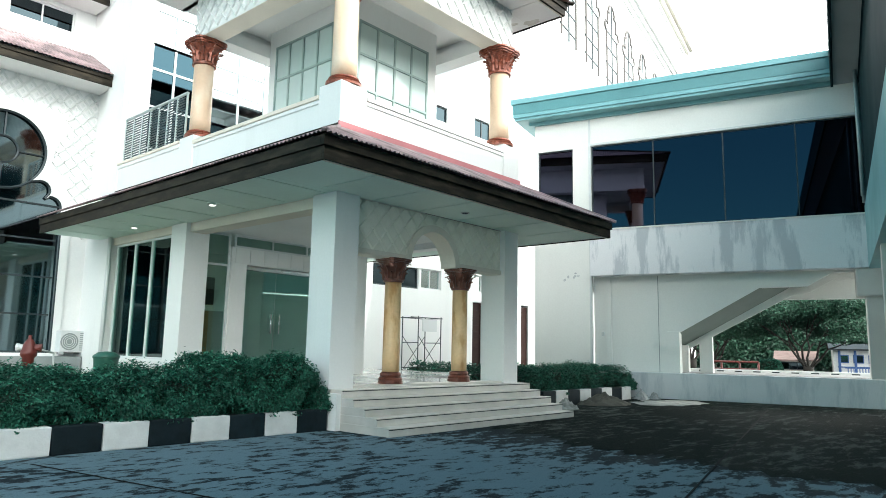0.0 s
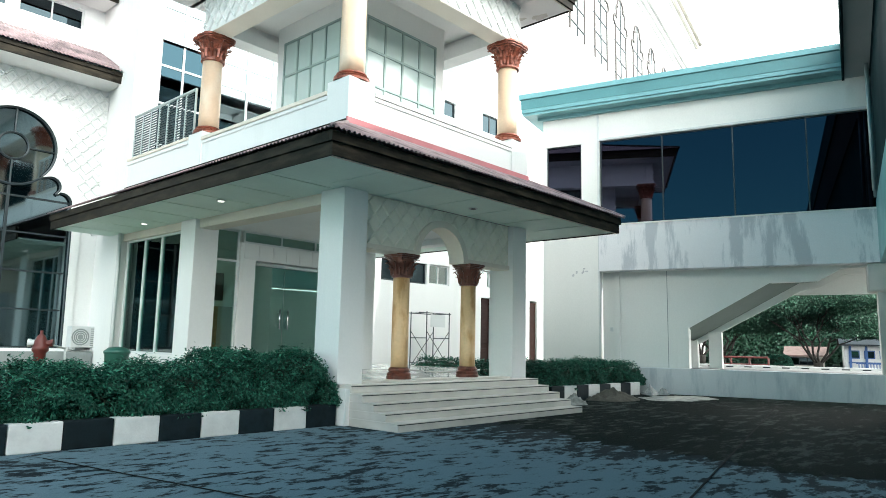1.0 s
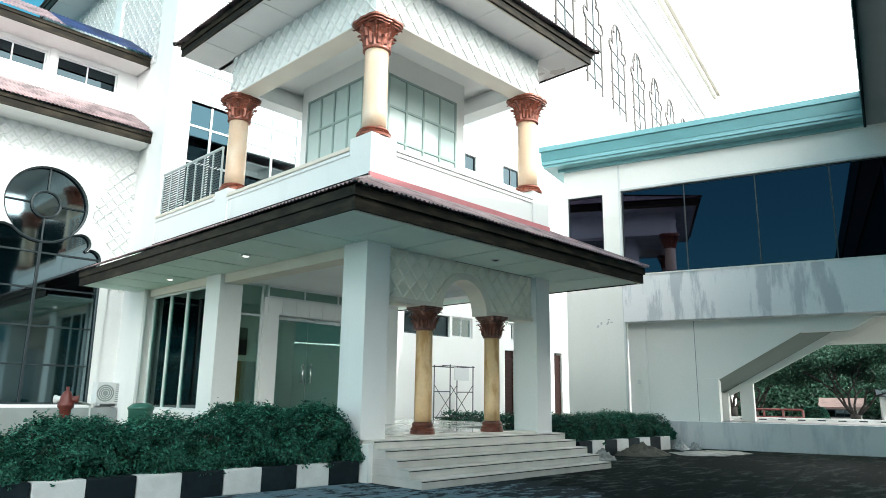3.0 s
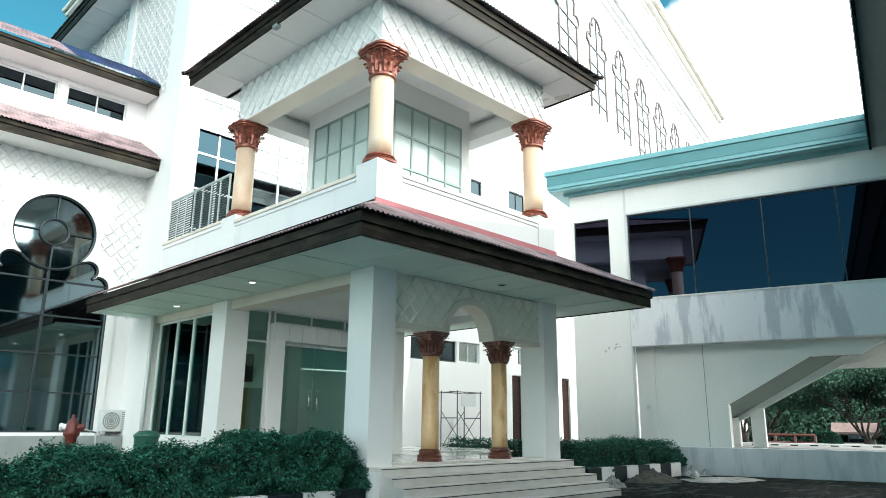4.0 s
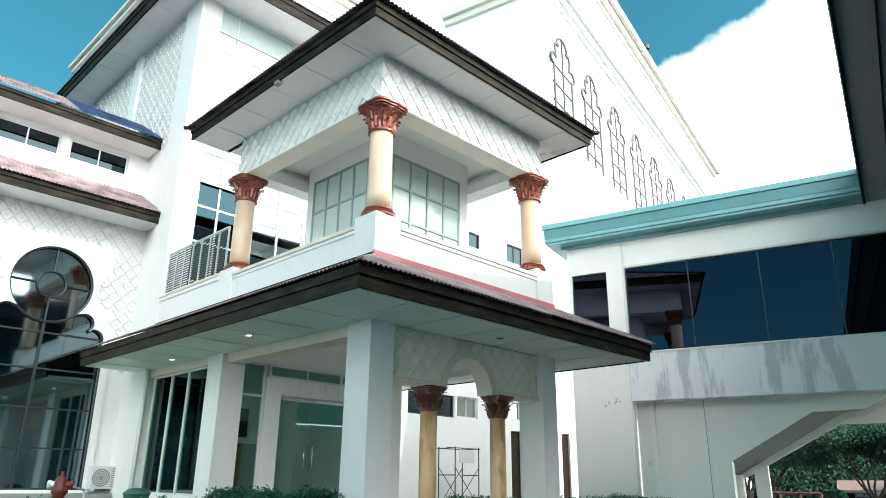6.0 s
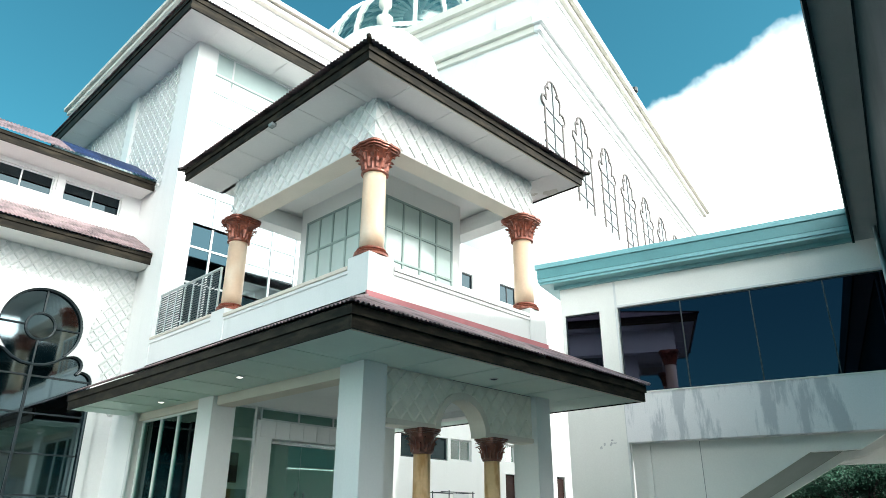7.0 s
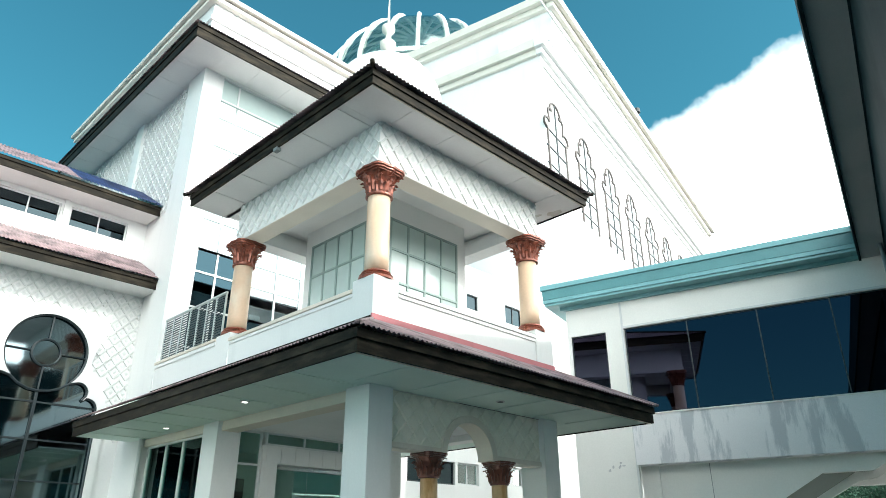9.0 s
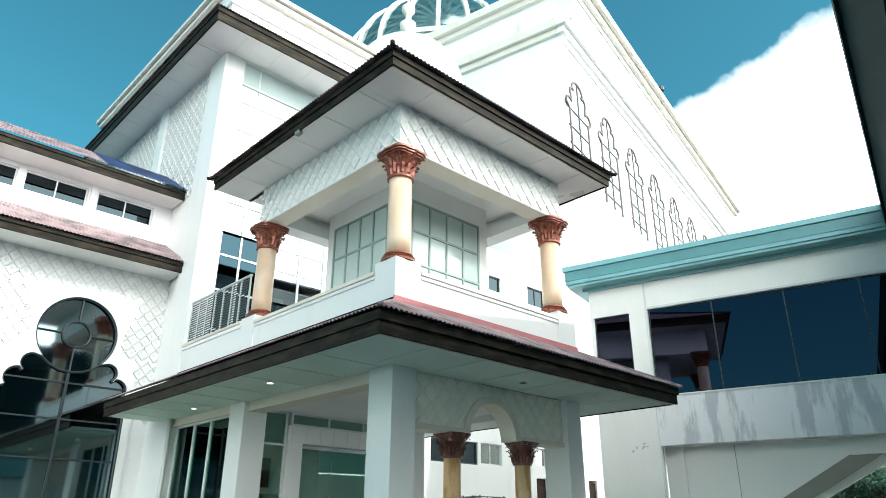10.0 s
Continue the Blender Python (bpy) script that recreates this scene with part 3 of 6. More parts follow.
def eave(parent, x0, x1, y0, y1, z, h, soffit_mat, inner, left_end, right_end, drop=0.02):
    """Soffit boards, stepped fascia on three sides round an inner oblong (ix0, ix1, iy0)."""
    ix0, ix1, iy0 = inner
    part("soffit", boxes((x0 + 0.06, x1 - 0.06, y0 + 0.06, iy0 + 0.1, z, z + 0.03)), soffit_mat, parent)
    part("soffit", boxes((x0 + 0.06, ix0 + 0.1, iy0 + 0.104, y1, z, z + 0.03)), soffit_mat, parent)
    part("soffit", boxes((ix1 - 0.1, x1 - 0.06, iy0 + 0.104, right_end, z, z + 0.03)), soffit_mat, parent)
    # joints of the boards: thin cover strips
    bm = bmesh.new()
    k = x0 + 1.2
    while k < x1 - 0.3:
        add_box(bm, k - 0.018, k + 0.018, y0 + 0.09, iy0, z - 0.012, z - 0.001)
        k += 1.22
    k = iy0 + 0.3
    while k < y1 - 0.3:
        add_box(bm, x0 + 0.09, ix0, k - 0.018, k + 0.018, z - 0.012, z - 0.001)
        k += 1.22
    tagged(part("soffit_strip", bm, soffit_mat, parent), kind="stuff")
    part("eave_trim", boxes((x0 + 0.052, x1 - 0.052, y0 + 0.052, y0 + 0.085, z - 0.03, z - 0.003)), CREAM, parent)
    for lo, hi, out in ((z - drop, z + h * 0.55, 0.0), (z + h * 0.55, z + h, 0.035)):
        part("fascia", boxes((x0 - out, x1 + out, y0 - out, y0 + 0.05, lo, hi), bevel=0.006), FASCIA, parent)
        part("fascia", boxes((x0 - out, x0 + 0.05, y0 + 0.052, y1, lo, hi), bevel=0.006), FASCIA, parent)
        part("fascia", boxes((x1 - 0.05, x1 + out, y0 + 0.052, right_end, lo, hi), bevel=0.006), FASCIA, parent)


# lower roof
E1 = (-1.50, 7.12, -1.50, 9.75)
ez = SOFF
eave(portico, *E1, ez, 0.34, SOFFIT, (0.0, PX, 0.0), 9.75, 7.0)
zr, zt = ez + 0.37, 5.23
part("roof_sheet", corrugated((E1[0] - 0.1, E1[2] - 0.1, zr), (E1[1] + 0.1, E1[2] - 0.1, zr), (PX, 0.0, zt), (0.0, 0.0, zt)), ROOF, portico, "corrugated metal sheet", smooth=True)
part("roof_sheet", corrugated((E1[0] - 0.1, E1[3], zr), (E1[0] - 0.1, E1[2] - 0.1, zr), (0.0, 0.0, zt), (0.0, E1[3], zt)), ROOF, portico, "corrugated metal sheet", smooth=True)
part("roof_sheet", corrugated((E1[1] + 0.1, E1[2] - 0.1, zr), (E1[1] + 0.1, 7.0, zr), (PX, 7.0, zt), (PX, 0.0, zt)), ROOF, portico, "corrugated metal sheet", smooth=True)
for xa, xb in ((E1[0] - 0.1, 0.0), (E1[1] + 0.1, PX)):
    bm = bmesh.new()
    tube(bm, (xa, E1[2] - 0.1, zr + 0.01), (xb, 0.0, zt + 0.01), 0.035)
    part("hip_cap", bm, ROOF, portico, smooth=True)
part("flashing", boxes((-0.05, PX + 0.03, -0.05, -0.008, zt - 0.03, zt + 0.10), bevel=0.005), ROOF_PINK, portico, "faded pink metal flashing")
part("flashing", boxes((-0.05, -0.008, -0.008, TY - 0.02, zt - 0.03, zt + 0.07), bevel=0.005), FASCIA, portico)

# balcony
BX, BY = 5.15, 5.44
tagged(part("balcony_floor", boxes((0.02, PX - 0.02, 0.02, TY, 4.9, 5.25)), WHITE), "white concrete floor slab of the balcony", "balcony floor", kind="structure")
part("parapet", boxes((0.0, PX, 0.0, 0.22, 5.23, 5.89), bevel=0.006), WHITE, portico)
part("parapet", boxes((0.0, 0.22, 0.224, 5.20, 5.23, 5.88), bevel=0.006), WHITE, portico)
part("parapet", boxes((PX - 0.22, PX, 0.224, 7.0, 5.23, 5.89), bevel=0.006), WHITE, portico)
part("parapet", boxes((0.0, 0.22, 5.70, TY, 5.23, 6.02), bevel=0.006), WHITE, portico)
for a in ((0.60, 4.84, -0.05, 0.26, 5.87, 5.95), (0.60, 4.84, -0.025, 0.24, 5.79, 5.866)):
    part("parapet_cap", boxes(a, bevel=0.012), WHITE, portico)
for a in ((-0.05, 0.26, 0.60, 5.15, 5.87, 5.95), (-0.025, 0.24, 0.60, 5.15, 5.79, 5.866), (-0.05, 0.26, 5.78, TY - 0.01, 6.0, 6.07), (-0.03, 0.24, 5.78, TY - 0.01, 5.90, 5.996)):
    part("parapet_cap", boxes(a, bevel=0.012), CREAM if a[4] > 5.86 and a[5] < 5.96 or a[4] > 5.99 else WHITE, portico)
for x0, y0 in ((-0.03, -0.03), (4.84, -0.03), (-0.03, 5.14)):
    part("pedestal", boxes((x0, x0 + 0.62, y0, y0 + 0.62, 5.23 if y0 > 1 else 5.26, 6.10), bevel=0.01), WHITE, portico)

# upper beams, frieze and roof
FZ0, FZ1 = 8.49, 9.48
part("beam", boxes((0.012, BX - 0.012, 0.012, 0.48, FZ0 - 0.012, FZ0 + 0.3), bevel=0.006), CREAM, portico)
part("beam", boxes((0.012, 0.48, 0.482, BY - 0.012, FZ0 - 0.012, FZ0 + 0.3), bevel=0.006), CREAM, portico)
part("beam", boxes((BX - 0.48, BX - 0.012, 0.482, BY - 0.012, FZ0 - 0.012, FZ0 + 0.3), bevel=0.006), WHITE, portico)
part("beam", boxes((0.482, BX - 0.482, BY - 0.48, BY - 0.012, FZ0 - 0.012, FZ0 + 0.3), bevel=0.006), WHITE, portico)
part("frieze", boxes((0.0, BX, 0.0, 0.3, FZ0, FZ1), bevel=0.006), WHITE, portico)
part("frieze", boxes((0.0, 0.3, 0.302, BY, FZ0, FZ1), bevel=0.006), WHITE, portico)
part("frieze", boxes((BX - 0.3, BX, 0.302, BY, FZ0, FZ1), bevel=0.006), WHITE, portico)
part("frieze", boxes((0.302, BX - 0.302, BY - 0.3, BY, FZ0, FZ1), bevel=0.006), WHITE, portico)
part("frieze_lattice", lattice(0.0, BX, FZ0 + 0.04, FZ1, 0.37, 0.042, 0.034, lambda u, z, d: Vector((u, -0.002 - d, z))), LATTICE, portico, "raised diamond lattice")
part("frieze_lattice", lattice(0.0, BY, FZ0 + 0.04, FZ1, 0.37, 0.042, 0.034, lambda u, z, d: Vector((-0.002 - d, u, z))), LATTICE, portico, "raised diamond lattice")
tagged(part("ceiling", boxes((0.302, BX - 0.302, 0.302, BY - 0.302, 9.0, 9.05)), SOFFIT_W), "white board ceiling over the balcony", "ceiling", kind="structure")
E2 = (-0.96, 6.15, -0.89, 6.28)
eave(portico, *E2, FZ1, 0.27, SOFFIT_W, (0.0, BX, 0.0), 6.28, 6.28)
part("soffit", boxes((-0.0, BX, BY - 0.1, 6.22, FZ1, FZ1 + 0.03)), SOFFIT_W, portico)
zr2, ap = FZ1 + 0.30, 11.15
rx0, rx1, ry0, ry1 = E2[0] - 0.15, E2[1] + 0.15, E2[2] - 0.15, E2[3] + 0.15
ax, ay = (rx0 + rx1) / 2, (ry0 + ry1) / 2
for a, b, c, d in (((rx0, ry0), (rx1, ry0), (ax + 0.05, ay), (ax - 0.05, ay)), ((rx0, ry1), (rx0, ry0), (ax, ay - 0.05), (ax, ay + 0.05)),
                   ((rx1, ry0), (rx1, ry1), (ax, ay + 0.05), (ax, ay - 0.05)), ((rx1, ry1), (rx0, ry1), (ax - 0.05, ay), (ax + 0.05, ay))):
    part("roof_sheet", corrugated((*a, zr2), (*b, zr2), (*c, ap), (*d, ap)), ROOF, portico, "corrugated metal sheet", smooth=True)
for q in ((rx0, ry0), (rx1, ry0), (rx0, ry1), (rx1, ry1)):
    bm = bmesh.new()
    tube(bm, (*q, zr2 + 0.01), (ax, ay, ap + 0.02), 0.05)
    part("hip_cap", bm, FASCIA, portico, smooth=True)

# steps
steps = thing("entrance_steps", "beige tiled entrance steps with dark nosings below the arch", "steps", (2.7, -0.7, 0))
RISE, GO = 0.132, 0.28
for k in range(5):
    y0 = -1.44 + k * GO
    z1 = RISE * (k + 1)
    st_ = part("step", boxes((0.05, 5.49, y0, 0.0, z1 - RISE + (0.0 if k == 0 else 0.002), z1), bevel=0.006), STEP, steps)
    part("nosing", boxes((0.05, 5.49, y0 - 0.006, y0 + 0.02, z1 - 0.028, z1 - 0.014)), NOSING, st_)
part("step", boxes((0.56, 4.94, 0.05, 0.4, 0.60, 0.70), bevel=0.006), STEP, steps)


# ---- columns ----
def capital(z0, z1, r, full=1.0):
    """A leafy capital: bell, two rings of curled leaves, corner scrolls and a concave abacus."""
    h = z1 - z0
    bm = lathe([(r * 1.02, z0), (r * 1.18, z0 + 0.02 * h), (r * 1.18, z0 + 0.07 * h), (r * full, z0 + 0.10 * h), (r * 1.05 * full, z0 + 0.4 * h), (r * 1.25 * full, z0 + 0.65 * h), (r * 1.5, z0 + 0.8 * h)], 24)

    def leaf(ang, zb, zh, rb, rt, wd):
        cu = []
        for f, out in ((0, 0.0), (0.35, 0.10), (0.7, 0.30), (0.92, 0.75), (1.0, 1.05), (0.90, 1.25)):
            cu.append((rb + (rt - rb) * out, zb + zh * f, wd * (1 - 0.55 * f * f)))
        prev = None
        for rr, z, w in cu:
            row = []
            for s, inn in ((-1, 0.02), (-0.45, 0.0), (0, 0.035), (0.45, 0.0), (1, 0.02)):
                a = ang + s * w / rr / 2
                ro = rr + (inn if s == 0 else -inn) * r * 3
                row.append(bm.verts.new((ro * math.cos(a), ro * math.sin(a), z)))
            if prev:
                for j in range(4):
                    bm.faces.new((prev[j], prev[j + 1], row[j + 1], row[j]))
            prev = row
    for k in range(10):
        leaf(2 * math.pi * k / 10, z0 + 0.09 * h, 0.34 * h, r * 1.03 * full, r * 1.33 * full, r * 0.62)
    for k in range(10):
        leaf(2 * math.pi * (k + 0.5) / 10, z0 + 0.16 * h, 0.50 * h, r * 1.06 * full, r * 1.55 * full, r * 0.62)
    for k in range(8):
        a = math.pi / 8 + 2 * math.pi * k / 8 + math.pi / 8
        leaf(a, z0 + 0.45 * h, 0.36 * h, r * 1.15, r * 1.85, r * 0.5)
    # abacus: eight-lobed slab in three stepped layers
    for za, zb, sc in ((0.80, 0.86, 1.55), (0.86, 0.93, 1.72), (0.93, 1.0, 1.85)):
        ring = []
        for k in range(48):
            a = 2 * math.pi * k / 48
            lobe = 1.0 + 0.07 * abs(math.cos(4 * a)) ** 3
            sq = min(1.16, 1 / max(abs(math.cos(a)), abs(math.sin(a)))) * 0.96
            ring.append((r * sc * lobe * sq * 0.97 * math.cos(a), r * sc * lobe * sq * 0.97 * math.sin(a)))
        lo = [bm.verts.new((x, y, z0 + za * h)) for x, y in ring]
        hi = [bm.verts.new((x, y, z0 + zb * h)) for x, y in ring]
        for k in range(48):
            bm.faces.new((lo[k], lo[(k + 1) % 48], hi[(k + 1) % 48], hi[k]))
        bm.faces.new(lo[::-1])
        bm.faces.new(hi)
    return bm


def column(x, y, z0, zb, zs, z1, r, shaft_mat, cap_mat, label, group, full=1.0):
    c = thing("column", label, "column", (x, y, z0), group)
    mv = Matrix.Translation((x, y, 0))
    h = zb - z0
    prof = [(r * 1.45, z0), (r * 1.45, z0 + 0.25 * h), (r * 1.38, z0 + 0.3 * h), (r * 1.42, z0 + 0.45 * h), (r * 1.3, z0 + 0.55 * h),
            (r * 1.18, z0 + 0.62 * h), (r * 1.25, z0 + 0.75 * h), (r * 1.22, z0 + 0.88 * h), (r * 1.05, z0 + h)]
    part("column_base", lathe(prof, 28), cap_mat, c, "copper-brown moulded base", m=mv, smooth=False)
    part("shaft", lathe([(r, zb - 0.002), (r * 1.0, zb + 0.3), (r * 0.97, zs)], 28), shaft_mat, c, m=mv, smooth=True)
    part("capital", capital(zs - 0.002, z1, r, full), cap_mat, c, "copper-brown leafy capital", m=mv)
    return c


for x in (1.74, 3.75):
    column(x, 0.30, FLOOR_Z + 0.04, 0.92, 2.62, 3.07, 0.165, MARBLE, COPPER_DARK, "ochre marbled column with dark leafy capital under the arch", "columns of the arch", 1.17)
for x, y in ((0.28, 0.28), (5.06, 0.28), (0.28, 5.44)):
    column(x, y, 6.10, 6.28, 7.88, FZ0 - 0.012, 0.235, MARBLE_PALE, COPPER, "pale ochre balcony column with copper-brown leafy capital", "columns of the balcony")

# ---- balcony railing ----
rail = thing("balcony_railing", "pale steel balcony railing with dark thin horizontal bars", "railing", (0.1, 7.5, 6.07))
part("rail", boxes((0.07, 0.13, 5.76, TY - 0.02, 7.25, 7.30), bevel=0.006), RAIL_PALE, rail)
part("rail", boxes((0.08, 0.12, 5.76, TY - 0.02, 6.10, 6.14), bevel=0.005), RAIL_PALE, rail)
for k in range(8):
    y = 5.78 + k * (TY - 0.05 - 5.78) / 7
    part("post", boxes((0.08, 0.12, y - 0.02, y + 0.02, 6.06, 7.25)), RAIL_PALE, rail)
for k in range(16):
    z = 6.18 + k * 0.066
    part("bar", boxes((0.092, 0.108, 5.88, TY - 0.03, z, z + 0.030)), RAIL_DARK, rail)

# ---- glass room on the balcony ----
room = thing("glass_room", "white balcony room with gridded pale green windows", "room", (2.9, 3.2, 5.25))
wx0, wx1, wy0, wy1 = 1.60, 4.24, 1.60, 4.72
hx = (1.74, 3.97, 6.15, 8.47)
hy = (2.30, 4.48, 6.15, 8.57)
part("room_wall", wall_with_holes(wx0, wx1, 5.25, 9.0, [hx], wy0, wy0 + 0.15, "y"), WHITE, room)
part("room_wall", wall_with_holes(wx0, wx1, 5.25, 9.0, [hx], wy1 - 0.15, wy1, "y"), WHITE, room)
part("room_wall", wall_with_holes(wy0 + 0.152, wy1 - 0.152, 5.25, 9.0, [hy], wx0, wx0 + 0.15, "x"), WHITE, room)
part("room_wall", wall_with_holes(wy0 + 0.152, wy1 - 0.152, 5.25, 9.0, [hy], wx1 - 0.15, wx1, "x"), WHITE, room)
for t, ax_, h in ((wy0 + 0.03, "y", hx), (wy1 - 0.05, "y", hx), (wx0 + 0.03, "x", hy), (wx1 - 0.05, "x", hy)):
    window_unit("room_window", room, h[0] + 0.03, h[1] - 0.03, h[2] + 0.03, h[3] - 0.03, 4, [h[2] + 0.03, 6.92, 7.70, h[3] - 0.03], t, FRAME, FILM, ax_)

# ---- entrance: door wall and side windows ----
entrance = thing("glazed_entrance", "glazed entrance front with double glass doors in a white surround", "entrance", (2.0, 5.0, FLOOR_Z))
DY = 5.43
part("surround", wall_with_holes(1.30, 4.62, FLOOR_Z, 3.70, [(1.72, 3.74, FLOOR_Z - 0.1, 3.30)], DY - 0.06, DY + 0.16, "y"), WHITE, entrance)
for k in range(7):
    part("band_tile", boxes((1.40 + k * 0.40, 1.79 + k * 0.40, DY - 0.075, DY - 0.062, 3.32, 3.68), bevel=0.004), WHITE, entrance)
part("lintel", boxes((0.585, 4.8, DY - 0.05, DY + 0.2, 4.0, SOFF - 0.06)), WHITE, entrance)
window_unit("side_light", entrance, 0.64, 1.26, 0.70, 3.97, 1, [0.70, 3.24, 3.97], DY + 0.02, FRAME_W, GLASS, "y", 0.05)
window_unit("top_light", entrance, 1.42, 4.6, 3.73, 3.98, 3, 1, DY + 0.02, FRAME_W, GLASS, "y", 0.04)
for x0, x1, hx_ in ((1.74, 2.61, 2.49), (2.63, 3.72, 2.73)):
    d = part("door_leaf", boxes((x0, x1, DY - 0.008, DY + 0.008, FLOOR_Z + 0.02, 3.18)), GLASS, entrance)
    d.visible_shadow = False
    bm = bmesh.new()
    tube(bm, (hx_, DY - 0.07, 1.66), (hx_, DY - 0.07, 2.15), 0.018)
    tube(bm, (hx_, DY - 0.07, 1.72), (hx_, DY, 1.72), 0.01)
    tube(bm, (hx_, DY - 0.07, 2.08), (hx_, DY, 2.08), 0.01)
    part("door_handle", bm, STEEL, d, "steel bar handle", smooth=True)
part("door_track", boxes((1.72, 3.74, DY - 0.05, DY + 0.05, 3.18, 3.27), bevel=0.006), STEEL, entrance)
window_unit("side_window", entrance, 5.95, 8.92, 1.02, 3.86, [5.95, 7.02, 7.92, 8.92], 1, 0.16, FRAME_W, GLASS, "x", 0.06)
part("low_wall", boxes((0.06, 0.24, 5.855, TY - 0.02, FLOOR_Z - 0.3, 1.0)), WHITE, entrance)

# things inside the entrance hall
tagged(part("wood_partition", boxes((0.75, 1.5, 6.6, 7.2, FLOOR_Z, 2.2), bevel=0.01), WOOD), "brown wooden cabinet behind the side light", "cabinet")
tagged(part("grey_cabinet", boxes((2.3, 3.1, 8.3, 8.9, FLOOR_Z, 2.3), bevel=0.01), GREY), "tall grey cabinet at the back of the hall", "cabinet")
bm = boxes((2.2, 3.0, TY - 0.06, TY - 0.03, 2.5, 3.3))
tagged(part("wall_picture", bm, DARK), "dark framed picture on the hall's back wall", "picture")
tagged(part("wall_back_hall", boxes((0.3, 5.3, TY - 0.02, TY + 0.1, FLOOR_Z, SOFF)), WHITE), "white back wall of the entrance hall", "wall", kind="structure")
tagged(part("wall_side_hall", boxes((4.64, 4.8, DY, TY - 0.03, FLOOR_Z, SOFF - 0.06)), WHITE), "white side wall of the entrance hall", "wall", kind="structure")

# ---- tower ----
TZ = 15.94
tower = thing("tower_building", "tall white stair tower with a glazed front and dark eaves", "building", (4.5, 13, 0))
part("tower_wall", wall_with_holes(0.1, 9.0, 4.1, TZ, [(0.66, 4.4, 5.6, 12.2), (0.66, 4.4, 12.5, 15.92)], TY, TY + 0.25, "y"), WHITE, tower)
part("tower_wall", boxes((0.1, 0.35, TY + 0.252, 20.0, 0.0, TZ)), WHITE, tower)
part("tower_wall", boxes((8.75, 9.0, TY + 0.252, 20.0, 0.0, TZ)), WHITE, tower)
part("tower_wall", boxes((0.352, 8.748, 19.75, 20.0, 0.0, TZ)), WHITE, tower)
part("tower_wall", boxes((0.1, 0.352, TY, TY + 0.25, 0.0, 4.098)), WHITE, tower)
part("tower_slab", boxes((0.352, 8.748, TY + 0.3, 19.7, 12.2, 12.45)), WHITE, tower)
part("tower_slab", boxes((0.352, 8.748, TY + 0.3, 19.7, 8.7, 8.95)), WHITE, tower)
part("back_partition", boxes((0.36, 8.74, 13.0, 13.1, 4.1, TZ)), GREY, tower)
us = [0.68, 1.36, 2.5, 3.45, 4.38]
# Upper panes get a paler glass that builds in their bright sky reflection.
for ca, cb, ra, gm in ((0, 2, 0, GLASS_MIRROR), (2, 4, 0, GLASS_MIRROR), (0, 2, 4, GLASS_SKY), (2, 4, 2, GLASS_SKY)):
    zs_ = [5.62, 6.7, 7.9, 9.0, 9.72, 10.76, 12.18]
    zs_ = zs_[ra:] if ra else zs_[:5 if ca == 0 else 3]
    window_unit("curtain_wall", tower, us[ca], us[cb], zs_[0], zs_[-1], us[ca:cb + 1], zs_, TY + 0.1, FRAME_W, gm, "y", 0.06)
# Film row lies in the eave's shade; rows below painted white as sunlit glass.
window_unit("curtain_wall", tower, 0.68, 4.38, 15.08, 15.90, [0.68, 1.30, 3.45, 4.38], [15.08, 15.90], TY + 0.1, FRAME_W, FILM, "y", 0.06)
window_unit("sunlit_panes", tower, 0.68, 4.38, 12.52, 15.03, [0.68, 1.30, 3.45, 4.38], [12.52, 13.33, 14.38, 15.03], TY + 0.1, FRAME, WHITE, "y", 0.035)
# side panels of moulded lattice between pilasters
for y0, y1 in ((10.2, 13.6), (14.2, 19.2)):
    part("side_lattice", lattice(y0, y1, 11.2, TZ, 0.34, 0.05, 0.045, lambda u, z, d: Vector((0.096 - d, u, z))), LATTICE, tower, "raised diamond lattice")
part("pilaster", boxes((-0.02, 0.12, 13.62, 14.18, 11.0, TZ), bevel=0.01), WHITE, tower)
part("pilaster", boxes((-0.02, 0.12, TY, 10.15, 0.0, TZ), bevel=0.01), WHITE, tower)
eave(tower, -1.04, 10.2, 7.66, 19.7, TZ, 0.33, SOFFIT_W, (0.1, 9.0, TY), 19.7, 19.7, drop=0.13)
zq = TZ + 0.36
part("roof_sheet", corrugated((-1.14, 7.56, zq), (10.3, 7.56, zq), (8.3, 9.4, zq + 0.55), (0.6, 9.4, zq + 0.55)), ROOF, tower, "corrugated metal sheet", smooth=True)
part("roof_sheet", corrugated((-1.14, 19.7, zq), (-1.14, 7.56, zq), (0.6, 9.4, zq + 0.55), (0.6, 19.7, zq + 0.55)), ROOF, tower, "corrugated metal sheet", smooth=True)
part("attic_wall", boxes((-0.3, 9.5, 8.5, 20.5, zq + 0.1, 18.3)), WHITE, tower)
for z, o in ((17.4, 0.08), (18.1, 0.2), (18.3, 0.32)):
    part("cornice", boxes((-0.3 - o, 9.5 + o, 8.5 - o, 20.5 + o, z, z + 0.16), bevel=0.02), CORNICE if z > 18 else WHITE, tower)

# ---- far wall behind the porch ----
far = thing("rear_building", "white rear building with small high windows and wooden doors", "building", (12, 9.3, 0))
holes = [(9.26, 11.66, 3.66, 4.46), (11.80, 12.98, 3.70, 4.48), (15.03, 15.68, 3.82, 4.53), (15.0, 15.68, 0.3, 3.38), (18.53, 19.14, 0.3, 3.46),
         (12.45, 13.2, 10.69, 11.35), (14.95, 16.17, 10.62, 11.46)]
part("wall", wall_with_holes(9.002, 24.0, 0.0, 12.4, holes, TY, TY + 0.3, "y"), WHITE, far)
part("wall", boxes((5.30, 9.0, TY, TY + 0.3, 0.0, 4.098)), WHITE, far)
